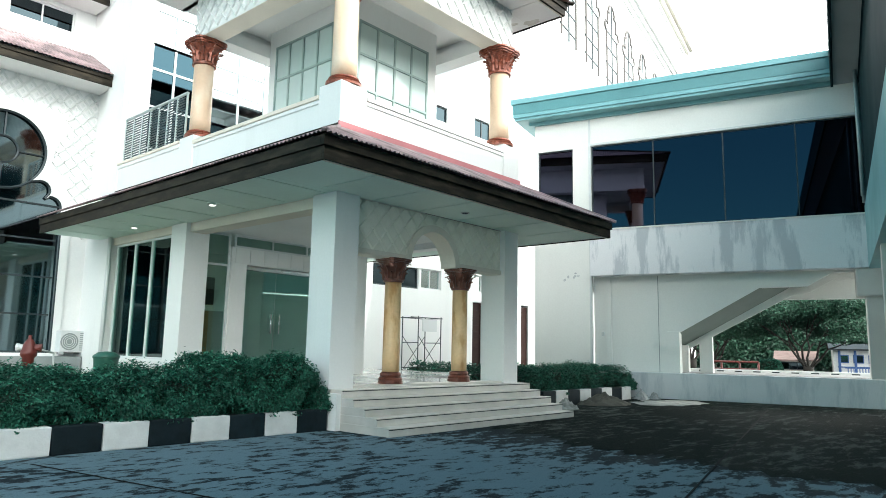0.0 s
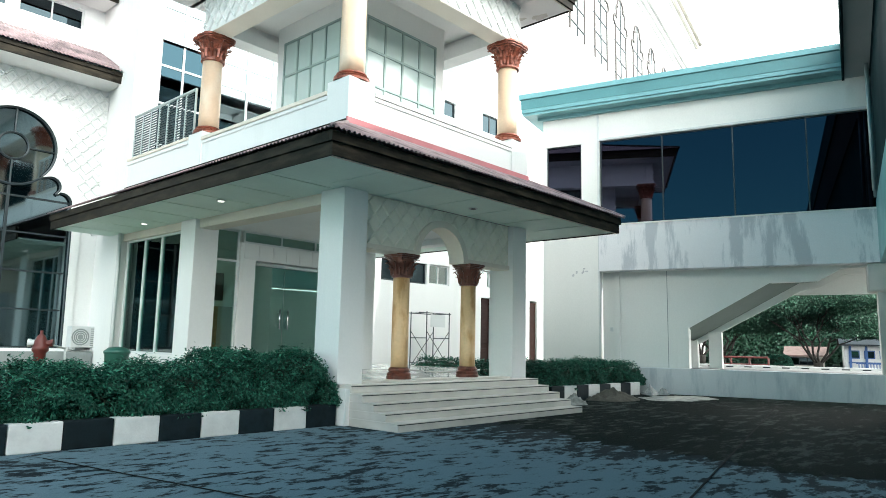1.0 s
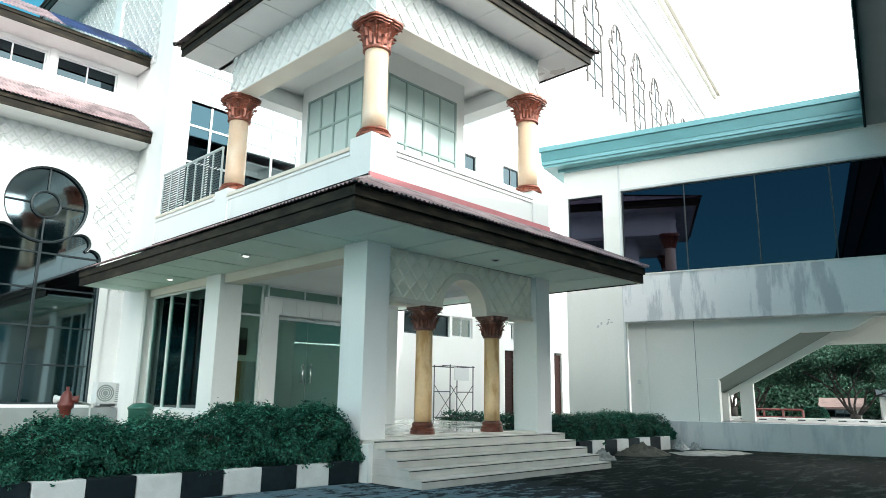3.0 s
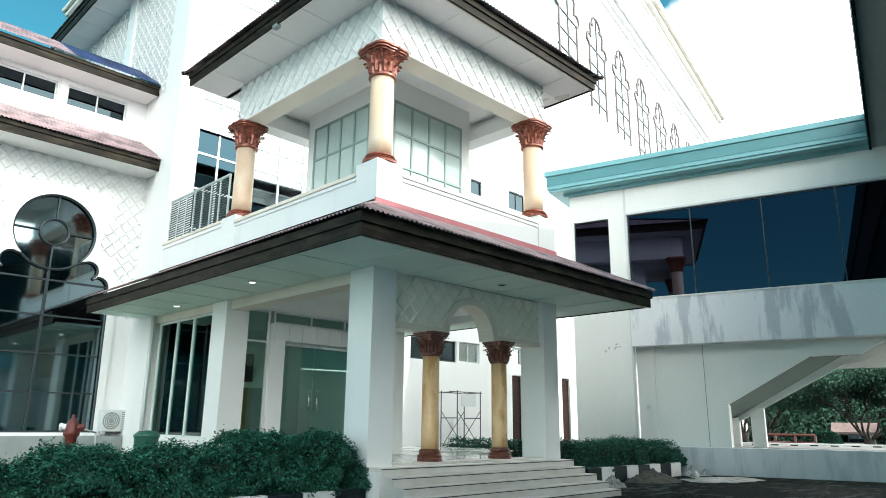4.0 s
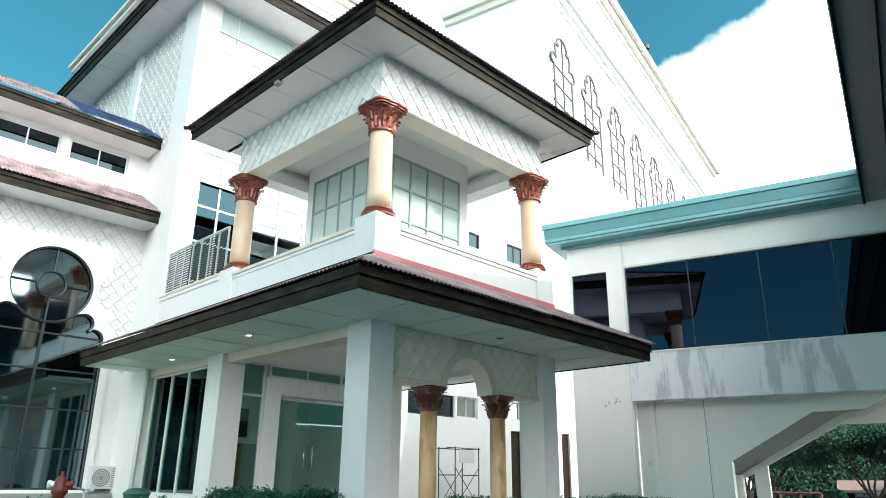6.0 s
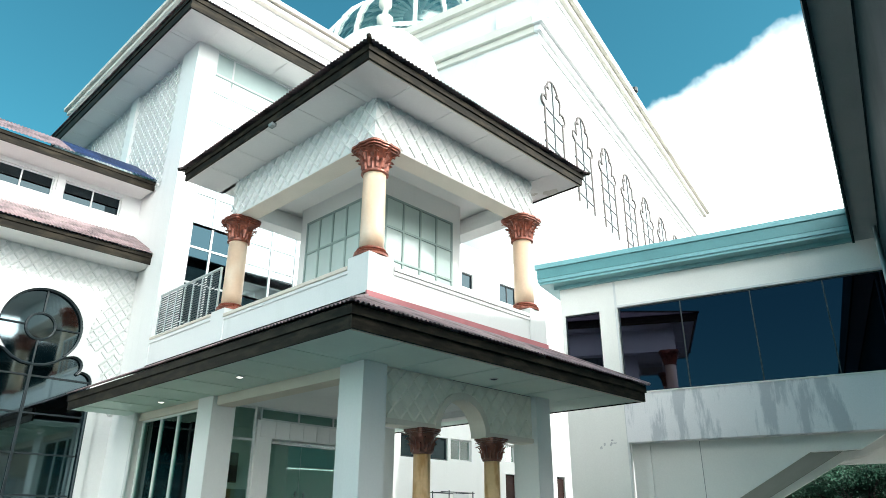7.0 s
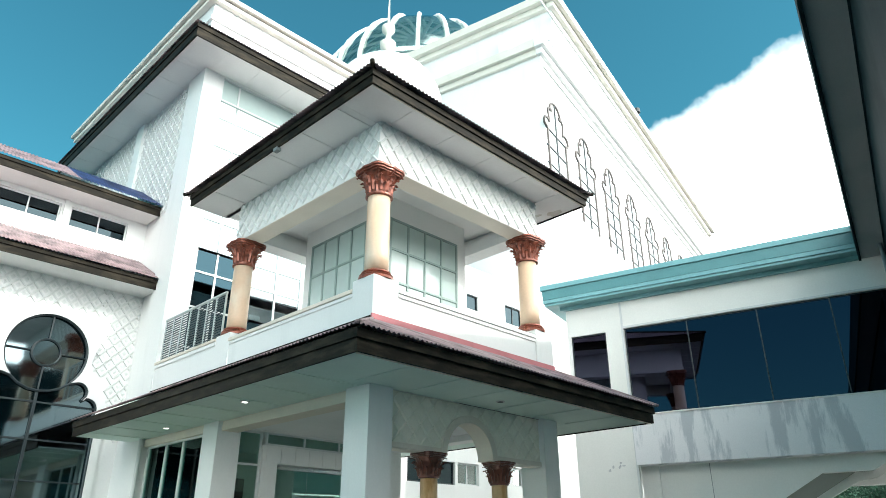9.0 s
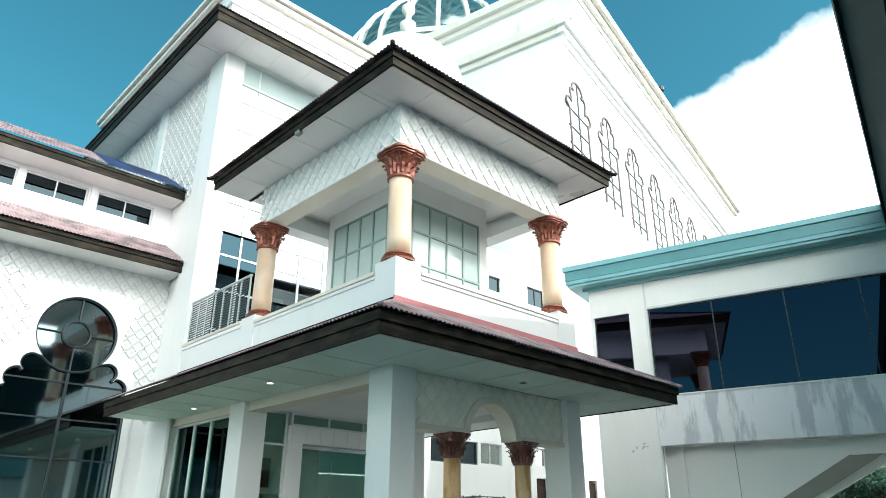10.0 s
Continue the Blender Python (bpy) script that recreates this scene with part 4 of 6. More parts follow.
window_unit("high_window", far, 9.29, 11.63, 3.69, 4.43, 2, 1, TY + 0.12, FRAME_DARK, GLASS_DARK, "y", 0.05)
window_unit("high_window", far, 11.83, 12.95, 3.73, 4.45, 2, 1, TY + 0.12, FRAME_W, GLASS_ROOM, "y", 0.04)
window_unit("high_window", far, 15.06, 15.65, 3.85, 4.50, 1, 1, TY + 0.12, FRAME_W, GLASS_ROOM, "y", 0.04)
window_unit("high_window", far, 12.48, 13.17, 10.72, 11.32, 1, 1, TY + 0.12, FRAME_DARK, GLASS_DARK, "y", 0.04)
window_unit("high_window", far, 14.98, 16.14, 10.65, 11.43, 2, 1, TY + 0.12, FRAME_DARK, GLASS_DARK, "y", 0.04)
for x in (15.0, 18.49):
    d = part("wooden_door", boxes((x, x + 0.68, TY + 0.1, TY + 0.15, 0.3, 3.37), bevel=0.01), DOOR_WOOD, far, "dark reddish wooden door")
    for z in (0.6, 1.5, 2.4):
        part("door_panel", boxes((x + 0.12, x + 0.56, TY + 0.085, TY + 0.098, z, z + 0.65), bevel=0.01), DOOR_WOOD, d)
# Dark sheet added behind the openings in place of the rooms' shade.
part("unlit_room_sheet", boxes((9.0, 24.0, TY + 1.5, TY + 1.6, 0.0, 12.0)), DARK, far)
part("roof_slab", boxes((9.0, 24.0, TY, TY + 3, 12.4, 12.6)), WHITE, far)

# ---- hall with arched windows, turned against the porch ----
hall = thing("great_hall", "great white hall with tall arched windows and stepped cornices", "building", (26, 15, 0))
HQ = 4.5
k_ = (HQ + 7.3)
def hp(p8):
    """Along the hall's front, from the value that it has at a depth of 8."""
    return -9.69 + (p8 + 9.69) * k_ / 15.3
hp0, hp1 = hp(30.9), hp(88)
HALL = ROT @ Matrix.Translation((hp0, HQ, 0)) @ Matrix.Rotation(radians(-2.4), 4, "Z") @ Matrix.Translation((-hp0, -HQ, 0))
hm, hu = 28.9, hp0 + 2.3
part("hall_wall", boxes((hp0, hp1, HQ, HQ + 0.4, 0.0, hm)), WHITE, hall, m=HALL)
part("hall_wall", boxes((hp0, hp0 + 0.4, HQ + 0.402, HQ + 30, 0.0, hm)), WHITE, hall, m=HALL)
part("hall_wall", boxes((hp1 - 0.4, hp1, HQ + 0.402, HQ + 30, 0.0, hm)), WHITE, hall, m=HALL)
part("roof_slab", boxes((hp0, hp1, HQ, HQ + 30, hm + 0.002, hm + 0.2)), WHITE, hall, m=HALL)
part("upper_wall", boxes((hu, hp1, HQ + 0.01, HQ + 29, hm + 0.202, 33.85)), WHITE, hall, m=HALL)
part("roof_slab", boxes((hu, hp1, HQ, HQ + 29, 33.852, 34.1)), WHITE, hall, m=HALL)
part("rain_head", boxes((hu - 0.5, hu, HQ + 3.0, HQ + 3.7, 30.6, 32.4), bevel=0.03), WHITE, hall, m=HALL)
part("wall_band", boxes((hu - 0.12, hu, HQ + 0.2, HQ + 28, 30.9, 31.2), bevel=0.02), WHITE, hall, m=HALL)
for z0, o, t in ((28.05, 0.22, 0.42), (28.47, 0.45, 0.60), (33.3, 0.30, 0.45), (33.75, 0.62, 0.62)):
    pl = hp0 if z0 < 30 else hu
    part("cornice", boxes((pl - o, hp1 + o, HQ - o, HQ + 0.2, z0, z0 + t), bevel=0.05), WHITE if z0 < 30 else CORNICE, hall, m=HALL)
    part("cornice", boxes((pl - o, pl + 0.2, HQ + 0.202, HQ + 29, z0, z0 + t), bevel=0.05), CORNICE, hall, m=HALL)
for z0, t in ((27.35, 0.12), (32.6, 0.12)):
    part("string_course", boxes((hp0 + 0.2, hp1, HQ - 0.10, HQ, z0, z0 + t), bevel=0.02), WHITE, hall, m=HALL)


def arched_window(pc, ztop, w, h):
    """A tall window with a round head and stepped, scalloped shoulders: bronze outline, bars and pale panes."""
    bm = bmesh.new()
    y0 = HQ - 0.03
    r = w * 0.30
    zc = ztop - r
    pts = [(-w / 2, ztop - h), (-w / 2, zc - r * 2.0)]
    for cx, cz, rr, a0, a1 in ((-w / 2 + 0.02, zc - r * 1.6, r * 0.55, 200, 40), (-r * 0.9, zc - r * 0.35, r * 0.5, 210, 60)):
        pts += [(cx + rr * math.cos(radians(a0 + (a1 - a0) * k / 5)), cz + rr * math.sin(radians(a0 + (a1 - a0) * k / 5))) for k in range(6)]
    pts += [(-r * math.cos(math.pi * k / 10) if k < 5 else 0, zc + r * math.sin(math.pi * k / 10)) for k in range(6)]
    full = pts + [(-x, z) for x, z in pts[::-1]]
    for (xa, za), (xb, zb) in zip(full, full[1:]):
        if math.hypot(xb - xa, zb - za) > 1e-3:
            tube(bm, (pc + xa, y0, za), (pc + xb, y0, zb), 0.075, 6)
    fr = part("window_frame", bm, FRAME_BRONZE, hall, "bronze outlined arched window", m=HALL)
    bm = bmesh.new()
    tube(bm, (pc, y0, ztop - h), (pc, y0, ztop), 0.055, 6)
    k = ztop - h + 0.6
    while k < zc - r:
        tube(bm, (pc - w / 2 * 1.15, y0, k), (pc + w / 2, y0, k), 0.05, 6)
        k += h / 5.5
    part("glazing_bar", bm, FRAME_DARK, fr, m=HALL)
    part("pane", boxes((pc - w / 2 + 0.05, pc + w / 2 - 0.05, HQ - 0.012, HQ - 0.004, ztop - h, zc)), PANE_PALE, fr, m=HALL)


FRAME_BRONZE = material("bronze_window_trim", (0.10, 0.085, 0.08), 0.5, metal=0.2, var=0.1, scale=2)
# Pane colour is pale to hold the glare on the hall's glass.
PANE_PALE = material("glass_paled_as_glare", (0.66, 0.72, 0.72), 0.25, var=0.05, scale=0.5, bump=0)
for k in range(7):
    arched_window(23.05 + 4.49 * k, 25.35, 2.5, 6.3)

# ---- domes ----
DC, DR = Vector((11.8, 14.0, 22.7)), 3.0
dome = thing("roof_dome", "white dome with a cream turned finial above the rear roofs", "dome", (DC.x, DC.y, 12.6))
prof = [(DR * math.cos(a), DC.z + DR * math.sin(a)) for a in [math.pi / 2 * k / 14 for k in range(15)]]
prof[-1] = (0.05, prof[-1][1])
part("dome_shell", lathe([(DR, 12.6)] + prof, 48, DC.x, DC.y), WHITE, dome, smooth=True)
zt_ = DC.z + DR
part("finial", lathe([(r, zt_ + 0.98 * h) for r, h in ((0.55, -0.1), (0.4, 0.25), (0.15, 0.5), (0.15, 0.9), (0.42, 1.1), (0.45, 1.4), (0.18, 1.6), (0.12, 2.1), (0.36, 2.3),
                                                      (0.36, 2.6), (0.08, 2.8), (0.04, 4.6))], 20, DC.x, DC.y), CORNICE, dome, "cream turned finial", smooth=True)
ribdome = thing("ribbed_glass_dome", "large glass dome with curved white ribs on the roof", "dome", (36.7, 37, 39))
RC, RR = Vector((36.0, 37.0, 44.5)), 11.4
part("glass_shell", lathe([(RR * math.cos(a) + 0.01, RC.z + RR * math.sin(a)) for a in [math.pi / 2 * k / 10 for k in range(11)]], 32, RC.x, RC.y), GLASS_ROOM, ribdome, smooth=True)
for k in range(24):
    an = 2 * math.pi * k / 24
    bm = bmesh.new()
    pv = None
    for j in range(11):
        a = math.pi / 2 * j / 10
        p = (RC.x + (RR + 0.1) * math.cos(a) * math.cos(an), RC.y + (RR + 0.1) * math.cos(a) * math.sin(an), RC.z + (RR + 0.1) * math.sin(a))
        if pv:
            tube(bm, pv, p, 0.24, 6)
        pv = p
    part("rib", bm, WHITE, ribdome, smooth=True)
part("drum", lathe([(RR + 0.2, 38), (RR + 0.2, RC.z), (RR + 0.35, RC.z + 0.1)], 32, RC.x, RC.y), WHITE, ribdome, smooth=True)
bm = bmesh.new()
tube(bm, (RC.x, RC.y, RC.z + RR), (RC.x, RC.y, RC.z + RR + 2.6), 0.12)
part("mast", bm, CREAM, ribdome)

# ---- bridge building on the far side of the yard, turned with the hall ----
bridge = thing("bridge_building", "white upper-floor bridge with blue mirror windows and a teal eave", "building", (10.4, 2.6, 0))
BP = 10.7
QL, QR = 0.24, -8.95


def rbox(name, mat, parent, *items, bevel=0.0, label=""):
    return part(name, boxes(*items, bevel=bevel), mat, parent, label, m=ROT)


part("bridge_wall", wall_with_holes(QR, QL, 4.72, 8.6, [(-1.0, 0.12, 4.95, 7.43), (QR + 0.01, -1.57, 4.86, 7.45)], BP, BP + 0.25, "x"), WHITE_SHADE, bridge, m=ROT)
rbox("bridge_wall", WHITE_SHADE, bridge, (BP, BP + 0.25, -1.53, QL, 0.0, 4.718))
rbox("joint_cover", PLASTIC_W, bridge, (BP - 0.02, BP, -1.56, -1.50, 0.0, 8.3))
rbox("end_wall", WHITE_SHADE, bridge, (BP + 0.252, BP + 6.0, QL - 0.25, QL, 0.0, 8.6))
rbox("back_wall", WHITE_SHADE, bridge, (BP + 5.75, BP + 6.0, QR, QL - 0.252, 3.5, 8.6))
rbox("floor_slab", WHITE_SHADE, bridge, (BP + 0.3, BP + 5.7, QR, QL - 0.26, 3.52, 3.9))
rbox("roof_slab", WHITE_SHADE, bridge, (BP, BP + 6.0, QR, QL, 8.602, 8.8))
rbox("ledge", STAINED, bridge, (BP - 0.10, BP + 0.30, QR - 0.6, -1.54, 3.47, 4.82), bevel=0.012, label="grey parapet with running dirt stains")
rbox("ledge_cap", WHITE_SHADE, bridge, (BP - 0.13, BP + 0.02, QR - 0.6, -1.50, 4.82, 4.86), bevel=0.01)
cols = [-8.94, -7.17, -5.34, -3.42, -1.60]
window_unit("blue_window", bridge, -8.94, -1.60, 4.88, 7.43, cols, 1, BP + 0.08, FRAME_DARK, GLASS_BLUE, "x", 0.03, m=ROT)
window_unit("blue_window", bridge, -0.98, 0.10, 4.97, 7.41, 1, 1, BP + 0.08, FRAME_DARK, GLASS_BLUE, "x", 0.03, m=ROT)
rbox("window_surround", PLASTIC_W, bridge, (BP - 0.025, BP, -8.9, -1.50, 7.46, 7.52), (BP - 0.025, BP, -1.565, -1.50, 4.86, 7.456))
# Added dark sheet: the unlit inside behind the blue windows.
rbox("unlit_backing", DARK, bridge, (BP + 2.0, BP + 2.05, QR, QL - 0.3, 3.95, 8.55))
# teal eave in stepped bands; darker copies of the teal carry its shade
EP = BP - 0.60
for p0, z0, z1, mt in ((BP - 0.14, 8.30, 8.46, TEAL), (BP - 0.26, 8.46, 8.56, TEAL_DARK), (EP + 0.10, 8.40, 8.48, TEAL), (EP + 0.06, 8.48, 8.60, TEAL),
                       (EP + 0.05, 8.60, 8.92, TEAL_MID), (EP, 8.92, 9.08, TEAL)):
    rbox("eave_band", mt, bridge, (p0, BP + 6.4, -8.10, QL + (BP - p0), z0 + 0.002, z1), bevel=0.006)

# passage below: plinth, recessed wall, stair
rbox("passage_plinth", PLINTH, bridge, (BP, BP + 4.0, QR - 1.5, QL, 0.0, 0.71), bevel=0.01, label="stained white plinth")
bm = bmesh.new()
poly = [(-1.53, 0.712), (-3.66, 0.712), (-3.66, 1.83), (-3.98, 1.83), (-6.1, 3.05), (-7.25, 3.07), (-7.83, 3.40), (-8.9, 3.42), (-8.9, 3.47), (-1.53, 3.47)]
slab(bm, [(BP + 0.34, q, z) for q, z in poly], 0.2)
part("recessed_wall", bm, WHITE_SHADE, bridge, m=ROT)
# Thin sheet over the plinth top, its grey darkened to give the floor shade.
rbox("passage_floor", CONCRETE, bridge, (BP + 0.4, BP + 4.0, QR - 1.4, -3.9, 0.712, 0.718))
rbox("wall_rib", WHITE_SHADE, bridge, (BP + 0.26, BP + 0.335, -2.06, -1.9, 0.712, 3.46), bevel=0.006)
rbox("wall_joint", GREY, bridge, (BP + 0.328, BP + 0.337, -3.42, -3.405, 0.712, 3.46))
rbox("switch_box", PLASTIC_W, bridge, (BP + 0.28, BP + 0.337, -1.84, -1.76, 1.72, 1.84), bevel=0.01)
stair = thing("stair_flight", "white concrete stair flight with a grey-green underside", "stairs", tuple(ROT @ Vector((11.5, -5.2, 0.7))))
bm = bmesh.new()
near = [(-3.98, 1.84), (-6.1, 3.06), (-7.1, 3.08)]
away = [(-3.80, 1.42), (-6.81, 3.14), (-7.25, 3.16)]
rows_ = [[bm.verts.new((BP + p, q, z + dz)) for q, z in line] for p, line, dz in ((0.35, near, 0), (1.60, away, 0), (1.60, away, 0.24), (0.35, near, 0.24))]
for a, b in zip(rows_, rows_[1:] + rows_[:1]):
    for k in range(2):
        bm.faces.new((a[k], a[k + 1], b[k + 1], b[k]))
bm.faces.new([r[0] for r in rows_])
bm.faces.new([r[2] for r in rows_][::-1])
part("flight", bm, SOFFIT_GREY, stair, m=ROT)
bm = bmesh.new()
v = [(-3.72, 1.22), (-3.72, 1.62), (-6.8, 3.30), (-7.25, 3.30), (-7.9, 3.62), (-8.9, 3.62), (-8.9, 3.36), (-7.95, 3.36), (-7.3, 3.0), (-6.85, 2.92)]
slab(bm, [(BP + 1.62, q, z) for q, z in v], -0.14)
part("stringer", bm, WHITE_SHADE, stair, m=ROT)
rbox("passage_beam", WHITE_SHADE, bridge, (BP + 2.3, BP + 2.6, -9.3, -5.9, 2.87, 3.515), bevel=0.01)
part("newel", boxes((BP + 0.22, BP + 0.62, -3.99, -3.66, 0.712, 1.86), bevel=0.008), WHITE_SHADE, stair, m=ROT)
part("newel", boxes((BP + 1.4, BP + 1.76, -4.05, -3.74, 0.712, 1.5), bevel=0.008), WHITE_SHADE, stair, m=ROT)
part("support", boxes((BP + 1.45, BP + 1.75, -4.72, -4.36, 0.712, 1.75), bevel=0.008), WHITE_SHADE, stair, m=ROT)
rbox("passage_column", CREAM_GREY, bridge, (BP + 0.05, BP + 0.5, -9.1, -8.56, 0.712, 2.75), bevel=0.01)
rbox("passage_bracket", CREAM_GREY, bridge, (BP - 0.05, BP + 0.55, -9.3, -8.36, 2.75, 3.46), bevel=0.05)

# ---- wing beside the camera ----
wing = thing("side_wing", "teal-eaved wing with dark glass along the yard", "building", tuple(ROT @ Vector((0, -9, 0))))
WQ = -8.66
WING = ROT @ Matrix.Translation((10.05, -8.1, 0)) @ Matrix.Rotation(radians(-2.4), 4, "Z") @ Matrix.Translation((-10.05, 8.1, 0))
# Near-black teal for the dark glass; on fascia and inner soffit it paints shade.
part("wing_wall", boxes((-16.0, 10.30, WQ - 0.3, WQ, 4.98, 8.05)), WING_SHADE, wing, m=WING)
part("spandrel", boxes((-16.0, 10.30, WQ - 0.35, WQ + 0.05, 3.40, 4.96), bevel=0.01), TEAL, wing, m=WING)
part("wing_wall", boxes((-16.0, 9.3, WQ - 1.0, WQ - 0.8, 0.0, 3.4)), WHITE_SHADE, wing, m=WING)
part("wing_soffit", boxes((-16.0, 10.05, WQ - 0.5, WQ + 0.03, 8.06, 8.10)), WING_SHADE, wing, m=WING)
part("eave_soffit", boxes((-16.0, 10.05, WQ + 0.03, -8.10, 8.10, 8.14)), WING_SOFFIT, wing, m=WING)
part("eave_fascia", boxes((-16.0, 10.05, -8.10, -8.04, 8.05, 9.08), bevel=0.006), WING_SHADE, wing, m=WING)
part("wing_roof", boxes((-16.0, BP + 1, -17.0, -8.102, 9.0, 9.1)), TEAL_DARK, wing, m=WING)
part("wing_back", boxes((-16.0, 10.0, -17.0, -16.7, 0.0, 9.0)), WHITE_SHADE, wing, m=WING)
for p in (-12.0, -6.0, 0.0, 6.0):
    part("wing_column", boxes((p, p + 0.45, WQ - 0.45, WQ - 0.02, 0.0, 3.4), bevel=0.01), CREAM_GREY, wing, m=WING)
pipe = thing("drain_pipe", "grey vertical drain pipe under the teal eave", "pipe", tuple(ROT @ Vector((10.1, -8.75, 5.0))), "drain pipes")
bm = bmesh.new()
tube(bm, (10.05, -8.62, 5.0), (10.05, -8.60, 8.1), 0.06, 10)
part("pipe_run", bm, RAIL, pipe, m=WING, smooth=True)
pipe2 = thing("drain_pipe", "grey vertical drain pipe beside the dark glass", "pipe", tuple(ROT @ Vector((10.0, -8.9, 5.0))), "drain pipes")
bm = bmesh.new()
tube(bm, (9.2, -8.56, 5.0), (9.2, -8.56, 8.1), 0.05, 10)
part("pipe_run", bm, RAIL, pipe2, m=WING, smooth=True)

# ---- left block with the ornamental window ----
block = thing("left_wing_building", "white wing with lattice relief, tiered metal roofs and an ornamental window", "building", (-4, 12, 0))
LY, CX, CZ, CR = 10.98, -2.16, 6.34, 1.04


def ornament_outline():
    """Half outline of the window, from the foot up to the crown, as (offset, height)."""
    pts = [(1.62, 1.06), (1.58, 4.76)]

    def arc(cx, cz, r, a0, a1, n):
        return [(cx + r * math.cos(radians(a0 + (a1 - a0) * k / n)), cz + r * math.sin(radians(a0 + (a1 - a0) * k / n))) for k in range(n + 1)]
    pts += arc(1.24, 4.98, 0.30, -40, 100, 8)
    pts += arc(0.96, 5.40, 0.27, -50, 115, 8)
    a0 = math.degrees(math.asin((5.62 - CZ) / CR))
    pts += arc(0, CZ, CR, a0, 90, 18)
    return pts


half = ornament_outline()
loop = [(CX + x, z) for x, z in half] + [(CX - x, z) for x, z in half[-2::-1]]


def plate_with_hole(outer, hole, y, thick):
    bm = bmesh.new()
    edges = []
    for pts in (outer, hole):
        vs = [bm.verts.new((x, y, z)) for x, z in pts]
        edges += [bm.edges.new((vs[k], vs[(k + 1) % len(vs)])) for k in range(len(vs))]
    bmesh.ops.triangle_fill(bm, edges=edges, use_beauty=True)
    r = bmesh.ops.extrude_face_region(bm, geom=list(bm.faces))
    bmesh.ops.translate(bm, verts=[g for g in r["geom"] if isinstance(g, bmesh.types.BMVert)], vec=(0, thick, 0))
    return bm


part("front_wall", plate_with_hole([(-10, 0.0), (0.1, 0.0), (0.1, 8.9), (-10, 8.9)], loop, LY, 0.3), WHITE, block)
side_ = [(1.80, 0.9), (1.80, 4.85), (1.68, 5.35), (1.50, 5.68), (1.28, 5.90), (1.16, 6.2), (1.22, 6.55), (1.42, 7.15), (1.40, 7.58)]
plate = [(CX + x, z) for x, z in side_] + [(CX - x, z) for x, z in side_[::-1]]
part("window_plate", plate_with_hole(plate, loop, LY - 0.06, 0.058), WHITE, block)


for u0, u1, z0, z1 in ((CX + 1.20, 0.08, 5.92, 8.42), (CX + 1.64, 0.08, 4.2, 5.918), (-9.9, CX + 1.20, 7.60, 8.42), (-9.9, CX - 1.20, 5.92, 7.58), (-9.9, CX - 1.64, 4.2, 5.918)):
    part("wall_lattice", lattice(u0, u1, z0, z1, 0.34, 0.06, 0.035, lambda u, z, d: Vector((u, LY - 0.002 - d, z))), LATTICE, block, "raised diamond lattice")
ow = part("ornamental_window", (lambda bm: ([tube(bm, (xa, LY + 0.02, za), (xb, LY + 0.02, zb), 0.05, 6) for (xa, za), (xb, zb) in zip(loop, loop[1:] + loop[:1])], bm)[1])(bmesh.new()), FRAME_DARK, block, "dark framed scalloped window")
bm = bmesh.new()
vs = [bm.verts.new((x, LY + 0.10, z)) for x, z in loop]
edges = [bm.edges.new((vs[k], vs[(k + 1) % len(vs)])) for k in range(len(vs))]
bmesh.ops.triangle_fill(bm, edges=edges, use_beauty=True)
r = bmesh.ops.extrude_face_region(bm, geom=list(bm.faces))
bmesh.ops.translate(bm, verts=[g for g in r["geom"] if isinstance(g, bmesh.types.BMVert)], vec=(0, 0.012, 0))
pane = part("pane", bm, GLASS_ORNAMENT, ow)
bm = bmesh.new()
for a in range(0, 360, 15):
    tube(bm, (CX + 0.36 * math.cos(radians(a)), LY + 0.06, CZ + 0.36 * math.sin(radians(a))), (CX + 0.36 * math.cos(radians(a + 15)), LY + 0.06, CZ + 0.36 * math.sin(radians(a + 15))), 0.03, 6)
    tube(bm, (CX + CR * math.cos(radians(a)), LY + 0.04, CZ + CR * math.sin(radians(a))), (CX + CR * math.cos(radians(a + 15)), LY + 0.04, CZ + CR * math.sin(radians(a + 15))), 0.035, 6)
for a in (0, 90, 180, 270):
    tube(bm, (CX + 0.36 * math.cos(radians(a)), LY + 0.06, CZ + 0.36 * math.sin(radians(a))), (CX + CR * math.cos(radians(a)), LY + 0.06, CZ + CR * math.sin(radians(a))), 0.022, 6)
part("ring_bar", bm, FRAME_DARK, ow)
bm = boxes((CX - 0.03, CX + 0.03, LY + 0.04, LY + 0.09, 1.06, CZ - CR), *[(CX - 1.5, CX + 1.5, LY + 0.045, LY + 0.085, z, z + 0.04) for z in (2.05, 3.05, 4.05, 5.0)])
part("glazing_bar", bm, FRAME_DARK, ow)
# Added dark sheet that paints the unlit inside behind the ornamental window.
part("unlit_backing", boxes((-10, 0.08, LY + 2.0, LY + 2.05, 0, 8.8)), DARK, block)
part("window_ledge", boxes((-6, 0.05, LY - 0.55, LY - 0.06, 0.3, 0.98), bevel=0.01), GREY, block, "grey stone ledge")
part("upper_wall", wall_with_holes(-10, 0.1, 8.9, 11.6, [(-2.19, -0.49, 10.40, 11.02), (-4.19, -2.48, 10.40, 11.02), (-6.1, -4.4, 10.40, 11.02), (-8.0, -6.3, 10.40, 11.02)], 11.8, 12.05, "y"), WHITE, block)
for u0, u1 in ((-2.19, -0.49), (-4.19, -2.48), (-6.1, -4.4), (-8.0, -6.3)):
    window_unit("strip_window", block, u0 + 0.02, u1 - 0.02, 10.42, 11.0, 2, 1, 11.92, FRAME_W, GLASS_DARK, "y", 0.04)
